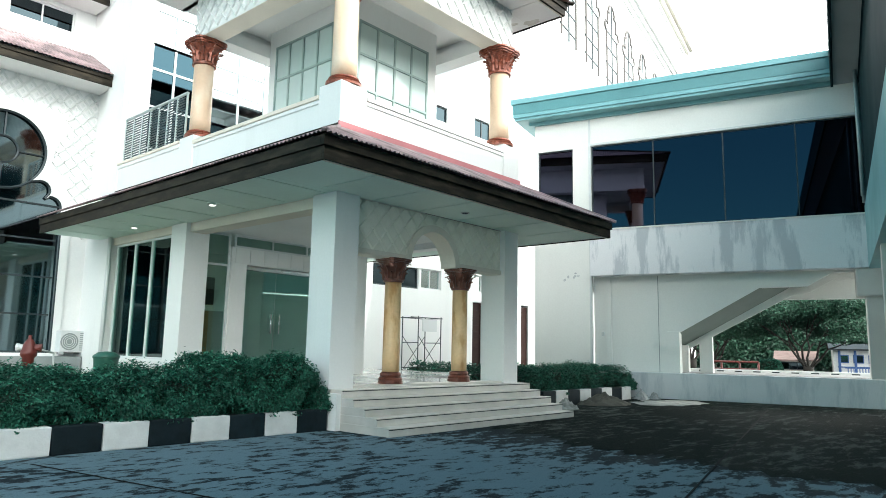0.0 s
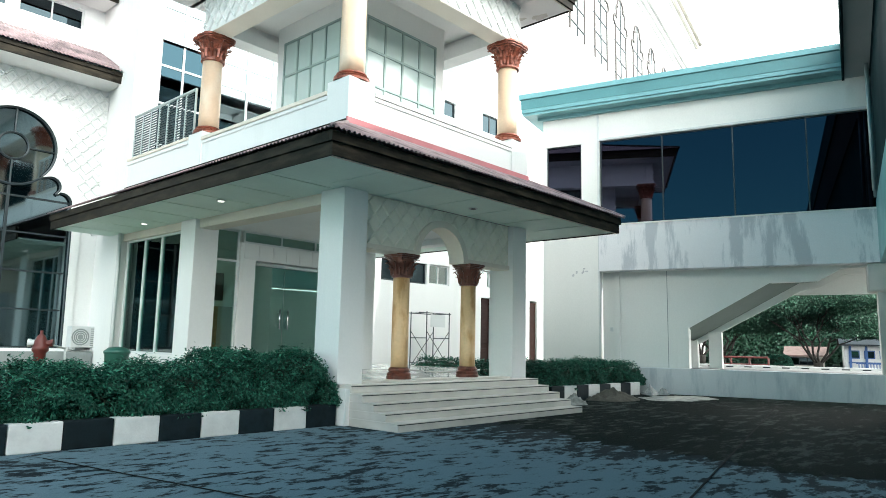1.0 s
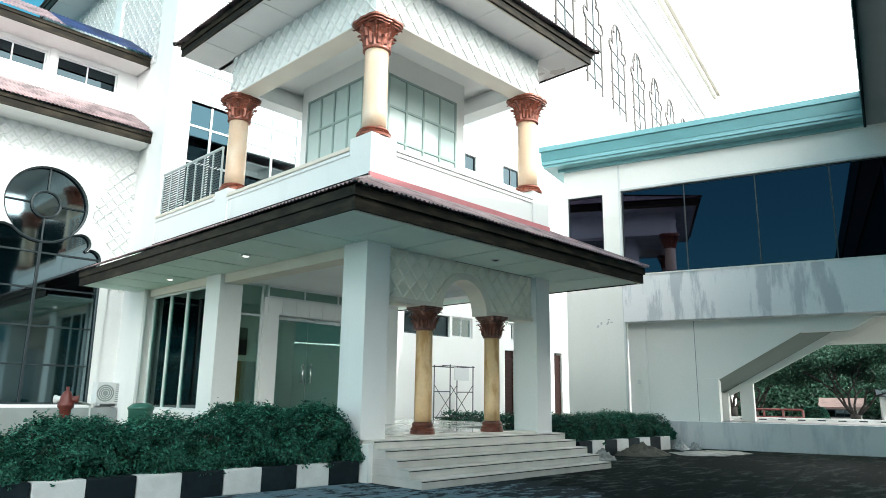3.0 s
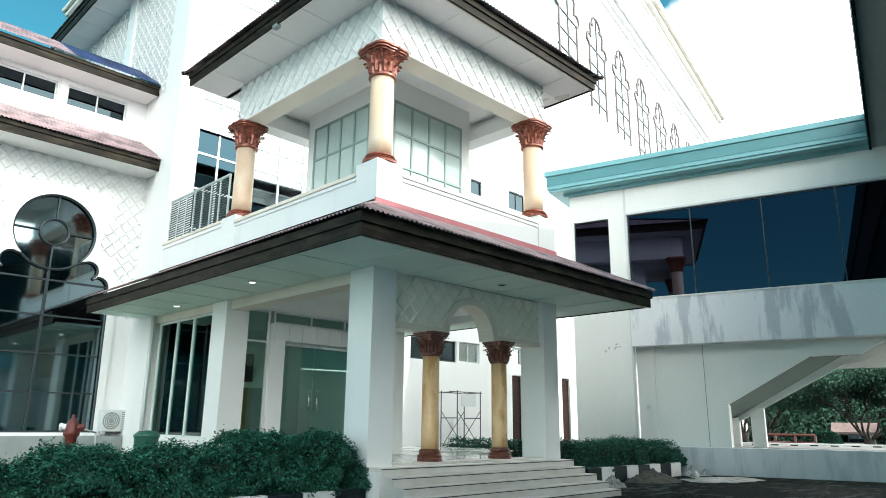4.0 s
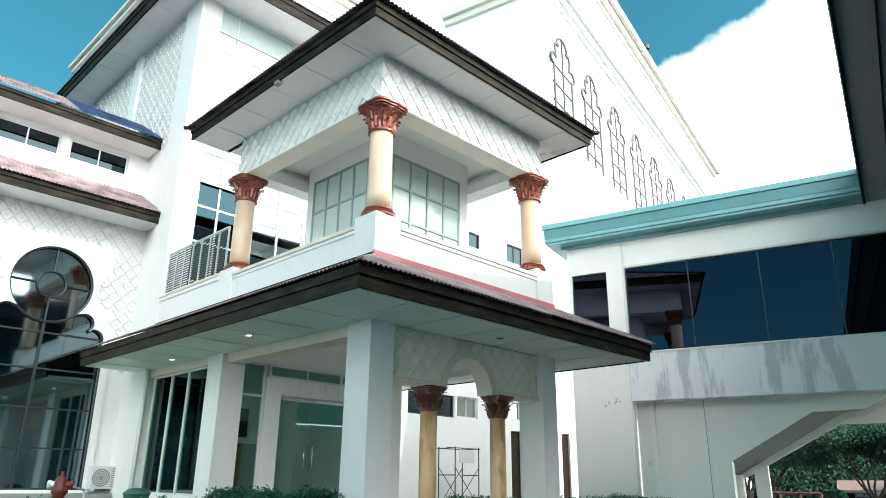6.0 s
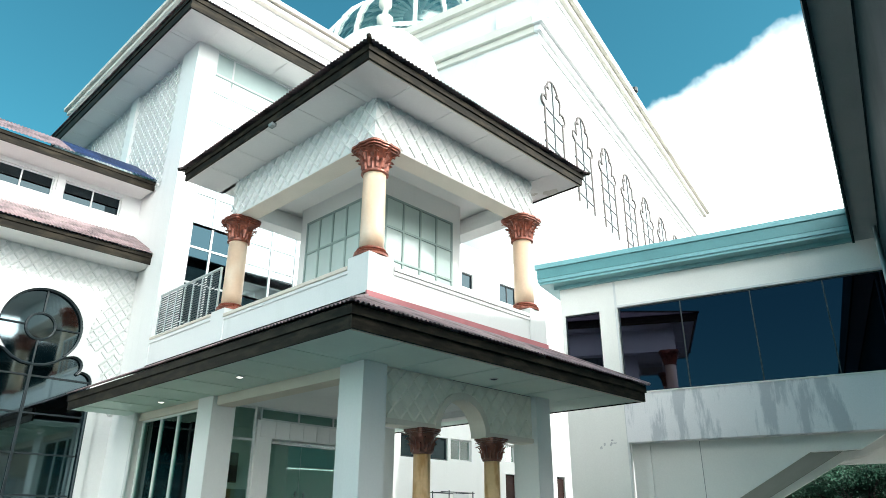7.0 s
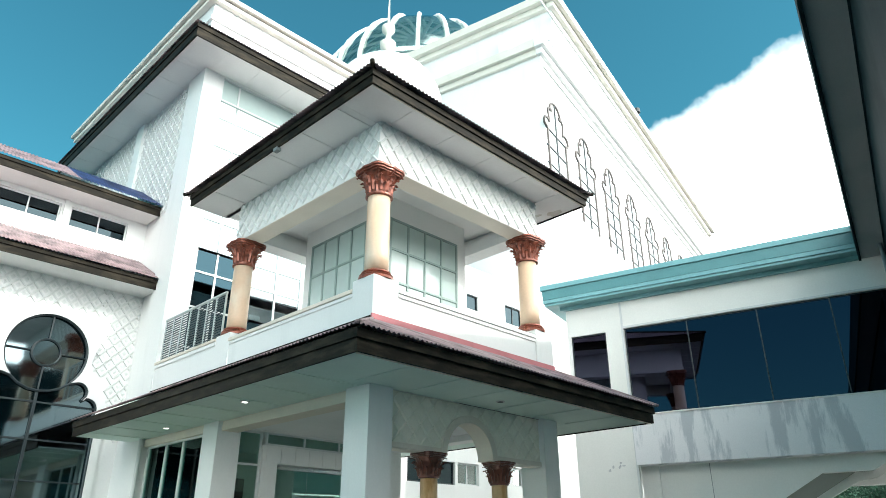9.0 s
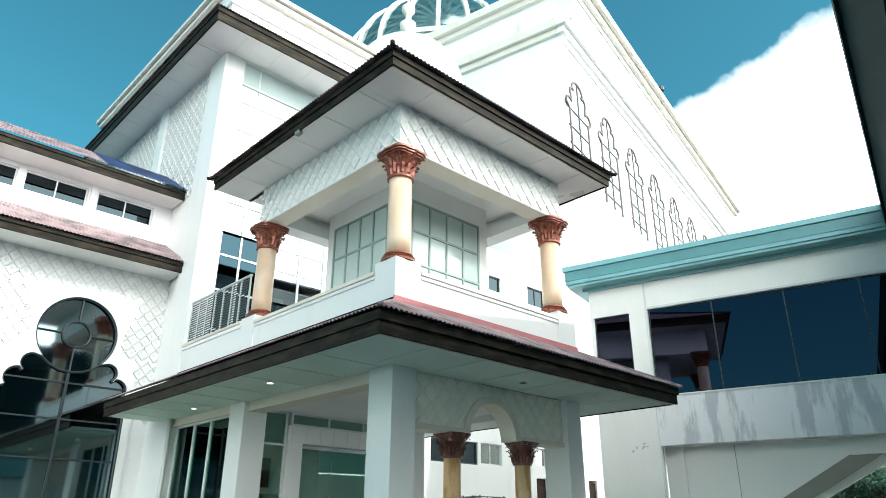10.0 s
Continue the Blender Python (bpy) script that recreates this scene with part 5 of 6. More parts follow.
part("wall_pier", boxes((-2.42, -2.25, 11.74, 11.80, 9.6, 11.3), bevel=0.008), WHITE, block)
# The same kind of added dark sheet behind the strip windows.
part("unlit_backing", boxes((-10, 0.08, 13.0, 13.05, 8.9, 11.6)), DARK, block)
# eaves of the two roofs
for y0, z, h, yw, top, nm in ((9.90, 8.43, 0.27, 11.8, 9.88, 0), (10.80, 11.16, 0.27, 12.7, 12.72, 1)):
    part("soffit", boxes((-10, 0.06, y0 + 0.05, (LY if nm == 0 else 11.8), z, z + 0.03)), SOFFIT_W, block)
    part("fascia", boxes((-10, 0.06, y0, y0 + 0.05, z - 0.03, z + h * 0.6), bevel=0.006), FASCIA, block)
    part("fascia", boxes((-10, 0.06, y0 - 0.035, y0 + 0.045, z + h * 0.6, z + h), bevel=0.006), FASCIA, block)
    xs = 0.08 if nm == 0 else -2.4
    part("roof_sheet", corrugated((-10, y0 - 0.12, z + h + 0.02), (xs, y0 - 0.12, z + h + 0.02), (xs, yw, top), (-10, yw, top)), ROOF, block, "faded red corrugated sheet", smooth=True)
    if nm:
        part("roof_sheet", corrugated((xs, y0 - 0.12, z + h + 0.022), (0.08, y0 - 0.12, z + h + 0.022), (0.08, yw, top), (xs, yw, top)), ROOF_BLUE, block, "blue corrugated sheet", smooth=True)
        part("roof_underside", boxes((-10, 0.06, 12.06, 12.6, 11.5, 11.6)), WHITE, block)

# ---- hedges ----
def hedge(name, x0, x1, y0, y1, z0, z1, leaves, size, label, seed, gaps=()):
    rnd = random.Random(seed)
    h = thing(name, label, "hedge", ((x0 + x1) / 2, (y0 + y1) / 2, z0))

    def top(x, y):
        b = 0.17 * noise.noise((x * 1.3, y * 1.3, seed)) + 0.10 * noise.noise((x * 3.6, y * 3.6, seed + 3))
        g = sum(-0.22 * math.exp(-((x - c) / 0.22) ** 2) for c in gaps)
        edge = min(1.0, (x - x0) / 0.35, (x1 - x) / 0.35, (y - y0) / 0.35 + 0.55, (y1 - y) / 0.3 + 0.5)
        return z0 + (z1 - z0) * max(0.25, min(1, edge)) ** 0.6 + b + g

    bm = bmesh.new()
    nx, ny = max(6, int((x1 - x0) / 0.2)), 6
    grid = [[bm.verts.new((x0 + 0.12 + (x1 - x0 - 0.24) * i / nx, y0 + 0.14 + (y1 - y0 - 0.28) * j / ny,
                           top(x0 + 0.12 + (x1 - x0 - 0.24) * i / nx, y0 + 0.14 + (y1 - y0 - 0.28) * j / ny) - 0.14)) for j in range(ny + 1)] for i in range(nx + 1)]
    for i in range(nx):
        for j in range(ny):
            bm.faces.new((grid[i][j], grid[i + 1][j], grid[i + 1][j + 1], grid[i][j + 1]))
    ring = [grid[i][0] for i in range(nx + 1)] + [grid[nx][j] for j in range(1, ny + 1)] + [grid[i][ny] for i in range(nx - 1, -1, -1)] + [grid[0][j] for j in range(ny - 1, 0, -1)]
    low = [bm.verts.new((v.co.x, v.co.y, z0)) for v in ring]
    for k in range(len(ring)):
        bm.faces.new((ring[k], low[k], low[(k + 1) % len(ring)], ring[(k + 1) % len(ring)]))
    # Dark filler body: closes the hedge and paints the shade between its leaves.
    part("shade_core", bm, HEDGE_CORE, h)
    # Lighter leaf tips, lifted on the top so their colour carries top light.
    for mat, count, nm in ((LEAF, int(leaves * 0.68), "leaves"), (LEAF_TIP, int(leaves * 0.32), "young_leaves")):
        verts, faces = [], []
        for _ in range(count):
            u = rnd.random()
            x = rnd.uniform(x0, x1)
            if u < 0.5:
                y = rnd.uniform(y0, y1)
                z = top(x, y) + rnd.gauss(-0.02, 0.045) + (0.05 if nm == "young_leaves" else 0)
                nrm = Vector((rnd.gauss(0, 0.6), rnd.gauss(0, 0.6), 1))
            else:
                if u < 0.86:
                    y = y0 + rnd.gauss(0.04, 0.05) + 0.16 * noise.noise((x * 2.4, seed, 1.7))
                    nrm = Vector((rnd.gauss(0, 0.6), -1, rnd.gauss(0.4, 0.6)))
                else:
                    y = rnd.uniform(y0, y1)
                    x = (x0 if rnd.random() < 0.5 else x1) + rnd.gauss(0, 0.05)
                    nrm = Vector((-1 if x < (x0 + x1) / 2 else 1, rnd.gauss(0, 0.5), rnd.gauss(0.4, 0.6)))
                z = z0 + (top(min(max(x, x0 + 0.05), x1 - 0.05), y) - z0) * rnd.random() ** 0.8 - 0.02
                bulge = 0.20 * noise.noise((x * 3.4, z * 4, seed))
                y += bulge if u < 0.86 else 0
            nrm.normalize()
            t = nrm.orthogonal().normalized()
            t.rotate(Matrix.Rotation(rnd.uniform(0, 6.28), 3, nrm))
            w = nrm.cross(t)
            s = size * rnd.uniform(0.7, 1.35)
            c = Vector((x, y, z))
            k = len(verts)
            verts += [c - t * s, c + w * s * 0.5 + nrm * s * 0.12, c + t * s - nrm * s * 0.2, c - w * s * 0.5 + nrm * s * 0.12]
            faces += [(k, k + 1, k + 2), (k, k + 2, k + 3)]
        me = bpy.data.meshes.new(nm)
        me.from_pydata(verts, [], faces)
        me.materials.append(mat)
        ob = new(nm, me)
        ob.parent = h
        ob.matrix_parent_inverse = h.matrix_basis.inverted()
        tagged(ob, kind="stuff")
    return h


hedge("hedge", -7.1, -2.05, 0.02, 2.0, 0.30, 0.88, 52000, 0.026, "dense dark green hedge above the striped kerb", 3, (-4.9,))
hedge("hedge", -2.2, -0.04, 0.0, 1.9, 0.30, 1.10, 32000, 0.026, "taller dark green hedge against the corner pillar", 7, (-1.15,))
hedge("hedge", 5.9, 12.75, 0.66, 2.3, 0.28, 0.89, 32000, 0.030, "clipped dark green hedge beside the steps", 11, (8.3, 10.6))
hedge("hedge", 9.3, 13.2, 6.9, 7.6, 0.0, 0.78, 4000, 0.045, "low green hedge behind the porch", 17)


# ---- trees, fence and houses seen through the passage ----
def tree(x, y, height, spread, seed, leaves, label, low):
    rnd = random.Random(seed)
    t = thing("tree", label, "tree", (x, y, 0))
    bm = bmesh.new()
    tips = []

    def limb(a, d, length, r, depth):
        b = a + d * length
        mid = a.lerp(b, 0.5) + Vector((rnd.uniform(-1, 1), rnd.uniform(-1, 1), rnd.uniform(-0.4, 0.4))) * length * 0.09
        for p, q, r0 in ((a, mid, r), (mid, b, r * 0.85)):
            tube(bm, p, q, r0, 6 if depth > 1 else 4)
        if depth == 0:
            tips.append(b)
            return
        for _ in range(2 if depth > 3 else 3):
            nd = (d + Vector((rnd.uniform(-1, 1), rnd.uniform(-1, 1), rnd.uniform(-0.45, 0.25))) * 0.62).normalized()
            limb(b, nd, length * rnd.uniform(0.66, 0.86), r * 0.66, depth - 1)
    for k in range(6):
        a = 2 * math.pi * k / 6 + rnd.uniform(-0.3, 0.3)
        foot = Vector((x + 0.16 * math.cos(a), y + 0.16 * math.sin(a), height * 0.09))
        limb(foot, Vector((math.cos(a) * 0.72, math.sin(a) * 0.72, 0.95 + rnd.uniform(-0.15, 0.2))).normalized(), height * 0.25, 0.012 * height, 4)
    tube(bm, (x, y, -0.05), (x, y, height * 0.11), 0.045 * height, 10)
    part("trunk", bm, BARK, t, smooth=True)
    verts, faces = [], []
    for _ in range(leaves):
        tip = rnd.choice(tips)
        c = tip + Vector((rnd.gauss(0, 1), rnd.gauss(0, 1), rnd.gauss(0, 0.38))) * spread * 0.055
        c.z = max(c.z, height * low + 0.5 * noise.noise((c.x * 0.8, c.y * 0.8, 5.0)))
        n_ = Vector((rnd.gauss(0, 1), rnd.gauss(0, 1), rnd.gauss(0.6, 0.8))).normalized()
        u = n_.orthogonal().normalized()
        u.rotate(Matrix.Rotation(rnd.uniform(0, 6.28), 3, n_))
        w = n_.cross(u)
        s = rnd.uniform(0.045, 0.09)
        k = len(verts)
        verts += [c - u * s, c + w * s * 0.6, c + u * s, c - w * s * 0.6]
        faces += [(k, k + 1, k + 2), (k, k + 2, k + 3)]
    me = bpy.data.meshes.new("crown")
    me.from_pydata(verts, [], faces)
    me.materials.append(TREE_LEAF)
    ob = new("crown", me)
    ob.parent = t
    ob.matrix_parent_inverse = t.matrix_basis.inverted()
    return t


def rp(p, q, z=0.0):
    return tuple(ROT @ Vector((p, q, z)))


for p, q, hgt, spr, sd, lv, lab, lo in ((40, -7.3, 6.2, 10.0, 5, 190000, "wide spreading rain tree with many bare lower limbs", 0.36),
                                   (44, -1.2, 6.5, 11.0, 8, 170000, "dense dark green shade tree beyond the passage", 0.13),
                                   (54, 1.5, 8.0, 13.0, 9, 90000, "tall shade tree standing behind the rain tree", 0.34),
                                   (52, -13.5, 7.5, 11.0, 12, 50000, "broad shade tree behind the blue fence", 0.30)):
    xy = rp(p, q)
    tree(xy[0], xy[1], hgt * 1.1, spr * 1.1, sd, lv, lab, lo)
rnd = random.Random(77)
verts, faces = [], []
for _ in range(230000):
    p, q = rnd.uniform(66, 72), rnd.uniform(-34, 18)
    z = rnd.random() ** 0.8 * (6.6 + 2.0 * noise.noise((q * 0.25, 0.7, 1.0)) + 0.7 * noise.noise((q * 0.9, p * 0.3, 4.0)))
    c = ROT @ Vector((p, q, z))
    n_ = Vector((rnd.gauss(-0.6, 1), rnd.gauss(0, 1), rnd.gauss(0.5, 0.8))).normalized()
    u = n_.orthogonal().normalized()
    u.rotate(Matrix.Rotation(rnd.uniform(0, 6.28), 3, n_))
    w = n_.cross(u)
    sz = rnd.uniform(0.11, 0.24)
    k = len(verts)
    verts += [c - u * sz, c + w * sz * 0.6, c + u * sz, c - w * sz * 0.6]
    faces += [(k, k + 1, k + 2), (k, k + 2, k + 3)]
me = bpy.data.meshes.new("far_woods")
me.from_pydata(verts, [], faces)
me.materials.append(TREE_LEAF)
tagged(new("far_woods", me), "belt of dark green trees far behind the houses", "woods", kind="stuff")
fk = thing("kerb", "far white kerb with short dark dashes along the driveway", "kerb", rp(20, -6))
part("kerb_rail", boxes((20.0, 20.3, -10.5, -2.5, 0.0, 0.70), bevel=0.01), KERB_W, fk, m=ROT)
for k in range(11):
    q = -10.2 + k * 0.66
    part("dash", boxes((19.985, 20.0, q, q + 0.26, 0.57, 0.65)), KERB_B, fk, "dark painted dash", m=ROT)
rf = thing("barrier_rail", "red painted steel barrier rail by the road", "barrier", rp(26, -4))
bm = bmesh.new()
tube(bm, (26, -5.2, 0.95), (26, -3.0, 0.95), 0.05)
tube(bm, (26, -5.2, 0.62), (26, -3.0, 0.62), 0.04)
for q in (-5.2, -4.4, -3.6, -3.0):
    tube(bm, (26, q, 0), (26, q, 0.95), 0.05)
part("rail_frame", bm, RED, rf, m=ROT)
for p, q0, q1, z1, wm, rm, lab in ((62, -7.9, -5.0, 1.0, HOUSE_WALL, HOUSE_ROOF, "low pale house with a red-brown roof"),
                                  (60, -13.4, -9.4, 2.0, KERB_W, SCAFFOLD, "white house with blue trim behind a fence")):
    hs = thing("house", lab, "house", rp(p, (q0 + q1) / 2))
    part("wall", boxes((p, p + 5, q0, q1, 0, z1)), wm, hs, m=ROT)
    bm = bmesh.new()
    slab(bm, [(p - 0.5, q0 - 0.4, z1), (p - 0.5, q1 + 0.4, z1), (p + 2.5, q1 + 0.4, z1 + 0.8), (p + 2.5, q0 - 0.4, z1 + 0.8)], -0.12)
    part("roof", bm, rm, hs, m=ROT)
    if wm is KERB_W:
        for q in (-9.85, -11.05, -12.4):
            part("column", boxes((p - 0.12, p - 0.001, q - 0.10, q + 0.10, 0, z1 - 0.13)), HOUSE_BLUE, hs, "blue painted column", m=ROT)
        part("beam", boxes((p - 0.14, p - 0.121, q0, -9.7, 0.42, 0.52)), HOUSE_BLUE, hs, "blue painted beam", m=ROT)
    for k in range(3):
        q = q0 + 0.6 + k * (q1 - q0 - 1.2) / 2.5
        wn_ = part("window", boxes((p - 0.06, p, q, q + 0.8, 0.1 if z1 < 1.5 else 0.8, 0.8 if z1 < 1.5 else 1.5)), HOUSE_BLUE if wm is KERB_W else FRAME_DARK, hs, m=ROT)
        part("pane", boxes((p - 0.075, p - 0.062, q + 0.08, q + 0.72, 0.18 if z1 < 1.5 else 0.88, 0.72 if z1 < 1.5 else 1.42)), GLASS_DARK, wn_, m=ROT)
bx, by, _ = rp(50, -4.7)
hedge("bush", bx - 0.8, bx + 0.8, by - 0.9, by + 0.9, 0.0, 1.0, 5000, 0.06, "rounded green bush near the low house", 23)
fence = thing("fence", "blue steel fence with upright bars", "fence", rp(48, -11.2))
for k in range(16):
    q = -12.6 + k * 0.18
    part("bar", boxes((48, 48.06, q, q + 0.06, 0.1, 0.62)), HOUSE_BLUE, fence, m=ROT)
part("fence_rail", boxes((48.06, 48.1, -12.7, -9.7, 0.5, 0.56)), HOUSE_BLUE, fence, m=ROT)
part("fence_wall", boxes((48, 48.2, -12.8, -9.6, 0, 0.12)), HOUSE_WALL, fence, m=ROT)

# ---- small things ----
hyd = thing("fire_hydrant", "weathered red fire hydrant on the lawn behind the hedge", "fire hydrant", (-2.98, 5.0, 0.34))
part("barrel", lathe([(0.16, 0.34), (0.16, 0.42), (0.11, 0.44), (0.10, 1.05), (0.14, 1.10), (0.14, 1.18), (0.12, 1.20), (0.11, 1.28), (0.06, 1.38), (0.03, 1.40), (0.03, 1.47)], 20, -2.98, 5.0), RED, hyd, smooth=True)
for s_, nm in ((-1, "outlet"), (1, "outlet")):
    bm = bmesh.new()
    tube(bm, (-2.98, 5.0, 1.24), (-2.98 + s_ * 0.14, 5.0 - s_ * 0.085, 1.24), 0.06, 12)
    tube(bm, (-2.98 + s_ * 0.14, 5.0 - s_ * 0.085, 1.24), (-2.98 + s_ * 0.18, 5.0 - s_ * 0.11, 1.24), 0.075, 8)
    part(nm, bm, PLASTIC_W if s_ < 0 else RED, hyd)
hose = thing("water_pipe", "thin pale water pipe running from the hydrant over the lawn", "pipe", (-2.6, 5.3, 0.34))
bm = bmesh.new()
for a, b in (((-2.80, 4.9, 1.20), (-2.45, 5.3, 1.14)), ((-2.45, 5.3, 1.14), (-2.30, 5.6, 0.34))):
    tube(bm, a, b, 0.018, 8)
part("pipe_run", bm, PLASTIC_W, hose, smooth=True)
ac = thing("air_conditioner", "off-white outdoor air conditioner unit on the wall", "air conditioner", (-0.3, 10.75, 1.02))
part("casing", boxes((-0.47, 0.17, 10.55, 10.90, 1.09, 1.66), bevel=0.02), PLASTIC_W, ac)
part("fan", lathe([(0.235, 10.546), (0.235, 10.549)], 24, 0, 0), GREY, ac, "grey shaded fan opening",
     m=Matrix.Translation((-0.24, 0, 1.37)) @ Matrix(((1, 0, 0, 0), (0, 0, 1, 0), (0, 1, 0, 0), (0, 0, 0, 1))))
for r_ in (0.08, 0.13, 0.18, 0.235):
    bm = bmesh.new()
    for a in range(0, 360, 20):
        tube(bm, (-0.24 + r_ * math.cos(radians(a)), 10.54, 1.37 + r_ * math.sin(radians(a))),
             (-0.24 + r_ * math.cos(radians(a + 20)), 10.54, 1.37 + r_ * math.sin(radians(a + 20))), 0.008, 5)
    part("fan_guard_ring", bm, PLASTIC_W, ac)
for k in range(9):
    part("louvre", boxes((0.02, 0.15, 10.538, 10.552, 1.14 + k * 0.055, 1.165 + k * 0.055), bevel=0.003), GREY, ac)
for x in (-0.40, 0.05):
    part("bracket", boxes((x, x + 0.05, 10.56, 10.97, 1.03, 1.09)), STEEL, ac)
dp = thing("downpipe", "white downpipe at the tower's corner", "pipe", (0.0, 9.2, 0.3))
bm = bmesh.new()
tube(bm, (-0.06, 9.0, 0.34), (-0.06, 9.0, 4.1), 0.05, 10)
part("pipe_run", bm, PLASTIC_W, dp, smooth=True)
bn = thing("rubbish_bin", "dark green plastic bin beside the entrance window", "bin", (-0.9, 6.6, 0.34))
part("bin_body", lathe([(0.20, 0.34), (0.26, 1.0), (0.27, 1.02)], 20, -0.9, 6.6), BIN, bn, smooth=True)
part("lid", lathe([(0.28, 1.02), (0.28, 1.07), (0.18, 1.15), (0.02, 1.17)], 20, -0.9, 6.6), BIN, bn, smooth=True)

# scaffold behind the porch
sc = thing("scaffold", "dull steel frame scaffold with crossed braces standing by the rear wall", "scaffold", (10.8, 7.7, 0))
for x in (10.5, 11.72):
    for y in (7.9, 8.7):
        bm = bmesh.new()
        tube(bm, (x, y, 0), (x, y, 2.55), 0.02)
        part("upright", bm, SCAFFOLD, sc)
    for z in (0.7, 1.6, 2.5):
        bm = bmesh.new()
        tube(bm, (x, 7.9, z), (x, 8.7, z), 0.016)
        part("crossbar", bm, SCAFFOLD, sc)
for y in (7.9, 8.7):
    for za, zb in ((0.55, 1.85), (1.85, 0.55)):
        bm = bmesh.new()
        tube(bm, (10.5, y, za), (11.72, y, zb), 0.013)
        part("brace", bm, SCAFFOLD, sc)
    bm = bmesh.new()
    tube(bm, (10.1, y, 2.5), (11.8, y, 2.5), 0.016)
    part("ledger", bm, SCAFFOLD, sc)
tarp = boxes((10.68, 11.45, 7.86, 7.88, 2.0, 2.45))
part("sheet", tarp, PLASTIC_W, sc, "pale hanging sheet")
broom = thing("stick", "thin stick leaning against the porch wall", "stick", (8.0, 8.9, 0.62))
bm = bmesh.new()
tube(bm, (5.6, 8.4, FLOOR_Z), (5.3, 8.95, 1.15), 0.02)
part("pole", bm, SCAFFOLD, broom)


def pile(name, x, y, rx, ry, h, mat, label, cat, seed):
    bm = bmesh.new()
    n, m_ = 40, 12
    tip = bm.verts.new((x, y, h))
    prev = None
    for j in range(1, m_ + 1):
        f = j / m_
        ring = []
        for k in range(n):
            a = 2 * math.pi * k / n
            w = 1 + 0.18 * noise.noise((math.cos(a) * 1.5 + seed, math.sin(a) * 1.5, f * 2))
            z = h * (1 - f) ** 1.2 + (0.09 * noise.noise((math.cos(a) * 6 * f, math.sin(a) * 6 * f, seed)) if j < m_ else -0.01)
            ring.append(bm.verts.new((x + rx * f * w * math.cos(a), y + ry * f * w * math.sin(a), max(z, -0.01))))
        for k in range(n):
            if prev:
                bm.faces.new((prev[k], ring[k], ring[(k + 1) % n], prev[(k + 1) % n]))
            else:
                bm.faces.new((tip, ring[k], ring[(k + 1) % n]))
        prev = ring
    return tagged(part(name, bm, mat, smooth=True), label, cat)


rnd = random.Random(4)
# Pale ragged patch lying just above the apron.
bm = bmesh.new()
vs = [bm.verts.new((11.5 + (1.45 + 0.35 * noise.noise((math.cos(a) * 2, math.sin(a) * 2, 4))) * math.cos(a), -0.95 + (0.8 + 0.3 * noise.noise((math.cos(a) * 3, math.sin(a) * 3, 9))) * math.sin(a), 0.0105)) for a in [2 * math.pi * k / 60 for k in range(60)]]
bm.faces.new(vs)
tagged(part("pale_ground_patch", bm, CEMENT), "pale irregular patch on the dark asphalt", "stain", kind="structure")
pile("sand_mound", 9.45, -0.02, 0.95, 0.65, 0.32, SAND, "low heap of dark grey sand on the asphalt", "sand heap", 2)
pile("cement_pile", 7.2, -0.2, 0.36, 0.32, 0.27, CEMENT, "small pale heap of cement beside the steps", "cement heap", 5)
for k, (x, y, s_) in enumerate(((12.45, 0.35, 0.33), (12.7, 0.05, 0.24), (12.15, 0.15, 0.2))):
    pile("rubble", x, y, s_, s_ * 0.8, s_ * 0.9, ROCK, "pale broken concrete lump at the kerb's end", "rubble", 20 + k)


def downlight(x, y, z, label, lens=None):
    d = thing("downlight", label, "ceiling light", (x, y, z), "downlights of the eaves")
    part("rim", lathe([(0.085, z - 0.012), (0.09, z - 0.004), (0.09, z + 0.01), (0.06, z + 0.012)], 20, x, y), PLASTIC_W, d)
    part("lens", lathe([(0.004, z - 0.022), (0.045, z - 0.021), (0.06, z - 0.016), (0.06, z - 0.0125)], 16, x, y), lens or LAMP, d, "glowing lens" if lens is None else "dark unlit lens")


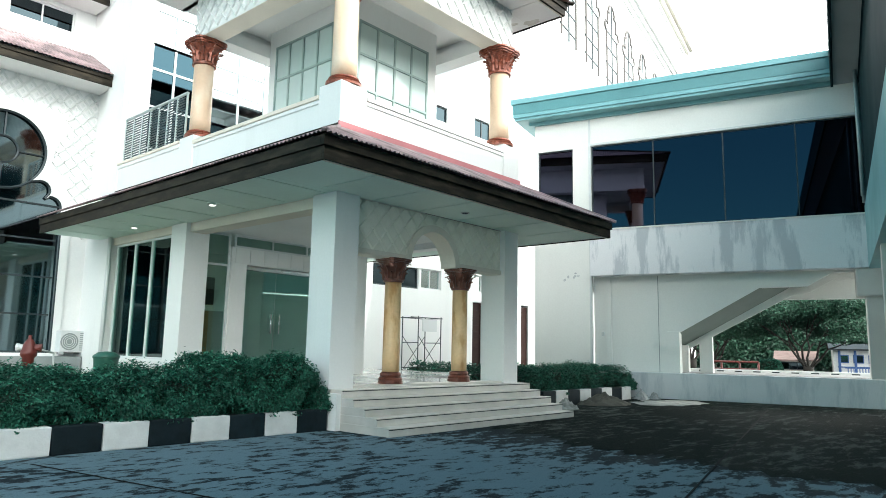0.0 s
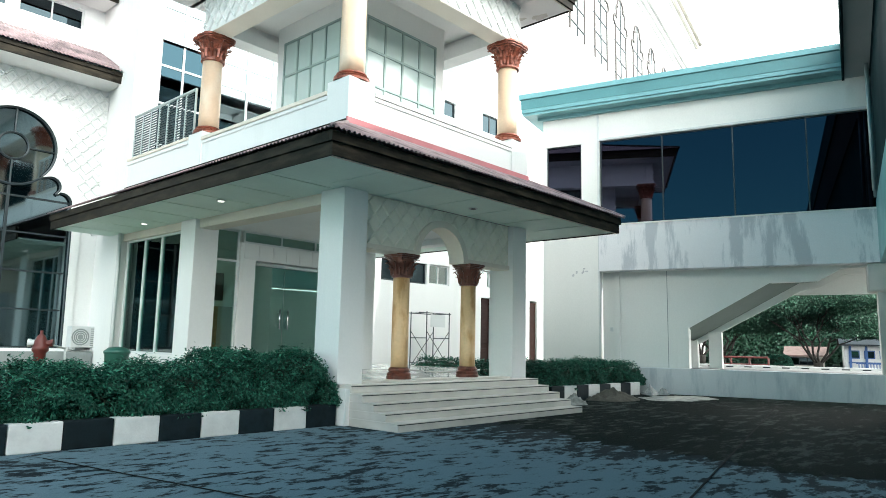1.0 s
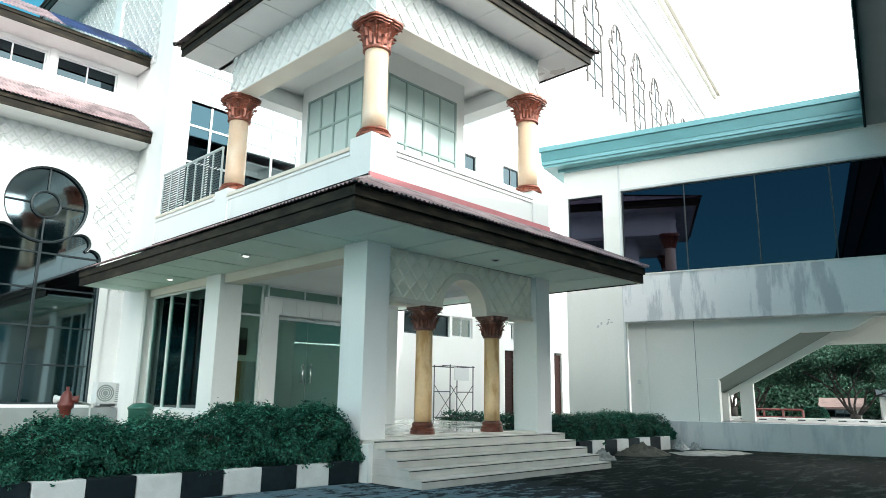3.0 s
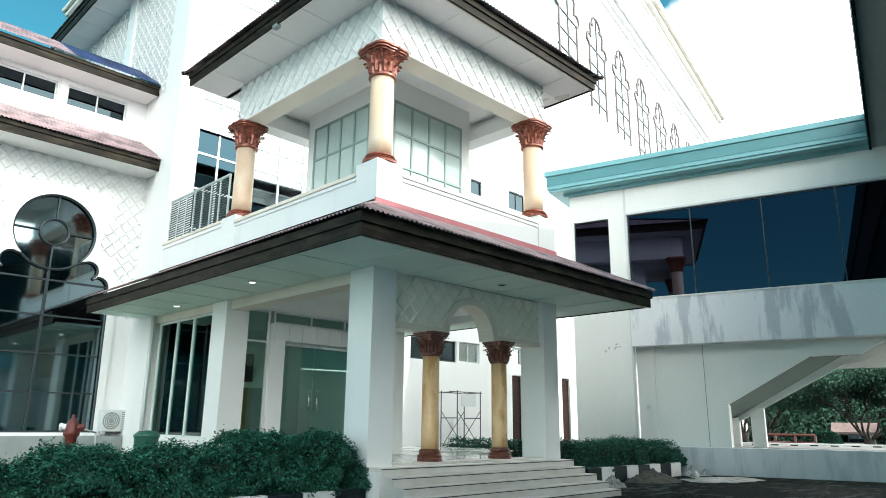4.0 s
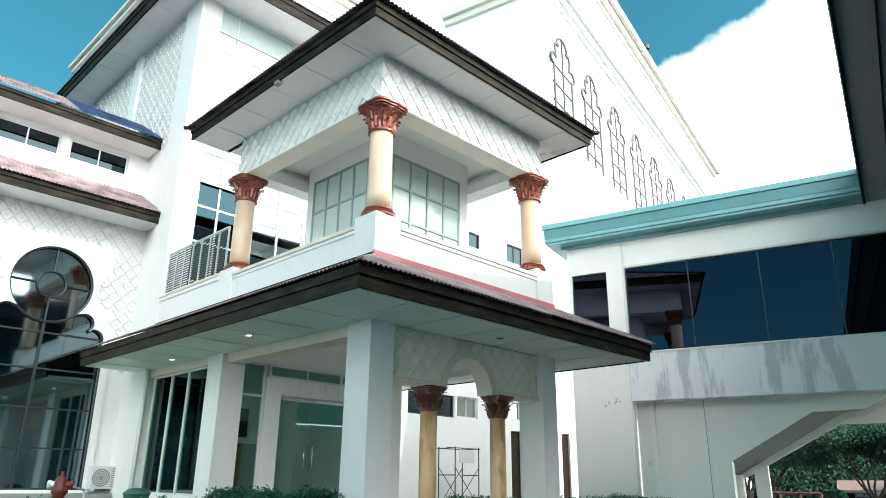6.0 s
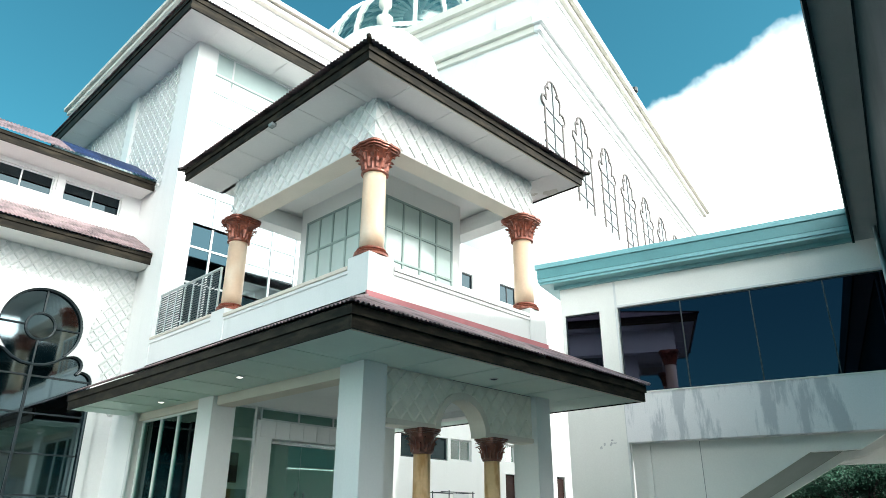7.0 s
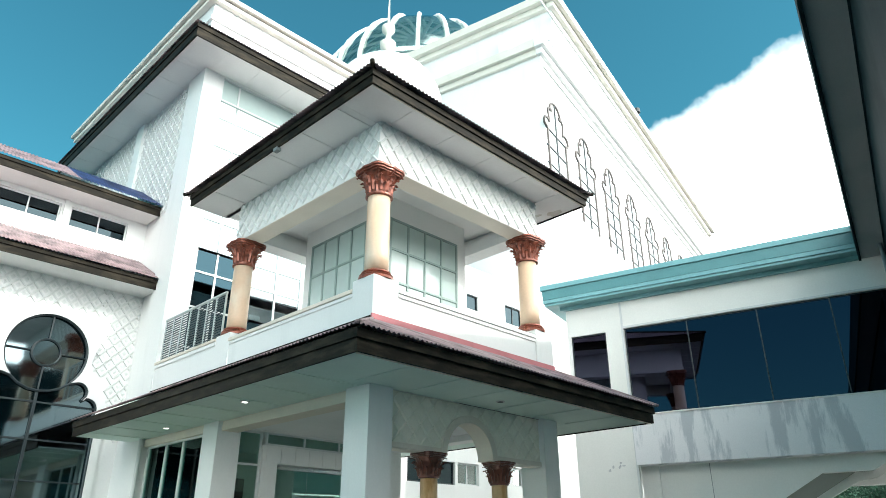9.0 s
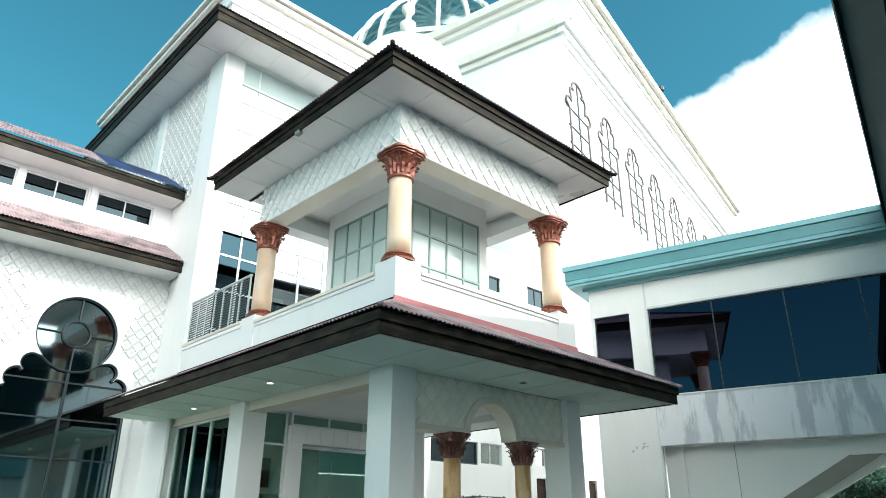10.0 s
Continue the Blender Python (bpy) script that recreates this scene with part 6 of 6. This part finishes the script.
downlight(-0.71, 2.89, SOFF - 0.012, "small round downlight in the green soffit")
downlight(-0.39, 6.92, SOFF, "small round downlight in the green soffit")
downlight(2.83, -0.57, SOFF, "unlit round downlight in the front soffit", FRAME_DARK)
fl = thing("flood_lamp", "small spotlight under the upper eave", "lamp", (-0.92, 2.39, FZ1))
part("lamp_body", boxes((-0.97, -0.86, 2.30, 2.46, FZ1 - 0.09, FZ1 - 0.004), bevel=0.01), GREY, fl)
cc = thing("camera_dome", "small dark security camera on the hall's cornice", "camera", tuple(HALL @ Vector((40.0, HQ - 0.5, 34.37))))
part("housing", lathe([(0.05, 34.37), (0.3, 34.5), (0.3, 34.85)], 12, 40.0, HQ - 0.5), FRAME_DARK, cc, m=HALL)


def patch(name, centre, u, v, ru, rv, seed, mat, label, cat):
    """A thin irregular stain or flaked spot lying on a surface spanned by u and v."""
    centre, u, v = Vector(centre), Vector(u), Vector(v)
    bm = bmesh.new()
    ring = []
    for k in range(36):
        a = 2 * math.pi * k / 36
        w = 1 + 0.45 * noise.noise((math.cos(a) * 1.7 + seed, math.sin(a) * 1.7, seed * 0.7))
        ring.append(bm.verts.new(centre + u * (ru * w * math.cos(a)) + v * (rv * w * math.sin(a))))
    bm.faces.new(ring)
    return tagged(part(name, bm, mat), label, cat, kind="structure")


WATER_MARK = material("beige_water_mark", (0.58, 0.55, 0.50), 0.7, var=0.15, scale=5, second=(0.70, 0.68, 0.65), amount=0.7)
FLAKED = material("flaked_grey_render", (0.60, 0.61, 0.62), 0.8, var=0.2, scale=8, bump=0.4)
patch("water_stain", (5.93, -0.05, FZ1 - 0.0025), (1, 0, 0), (0, 1, 0), 0.13, 0.22, 3, WATER_MARK, "beige water mark on the white soffit", "stain")
patch("water_stain", (5.74, 0.34, FZ1 - 0.0025), (1, 0, 0), (0, 1, 0), 0.07, 0.10, 8, WATER_MARK, "small beige water mark on the soffit", "stain")
rnd = random.Random(31)
pu, pv = ROT.to_3x3() @ Vector((0, 1, 0)), Vector((0, 0, 1))
for k in range(6):
    q_, z_ = rnd.uniform(-1.15, -0.2), 3.45 + rnd.gauss(0, 0.05)
    patch("flaked_paint", ROT @ Vector((BP - 0.004, q_, z_)), pu, pv, rnd.uniform(0.02, 0.06), rnd.uniform(0.02, 0.05), 40 + k, FLAKED, "small spot of flaked grey wall paint", "flaked paint")
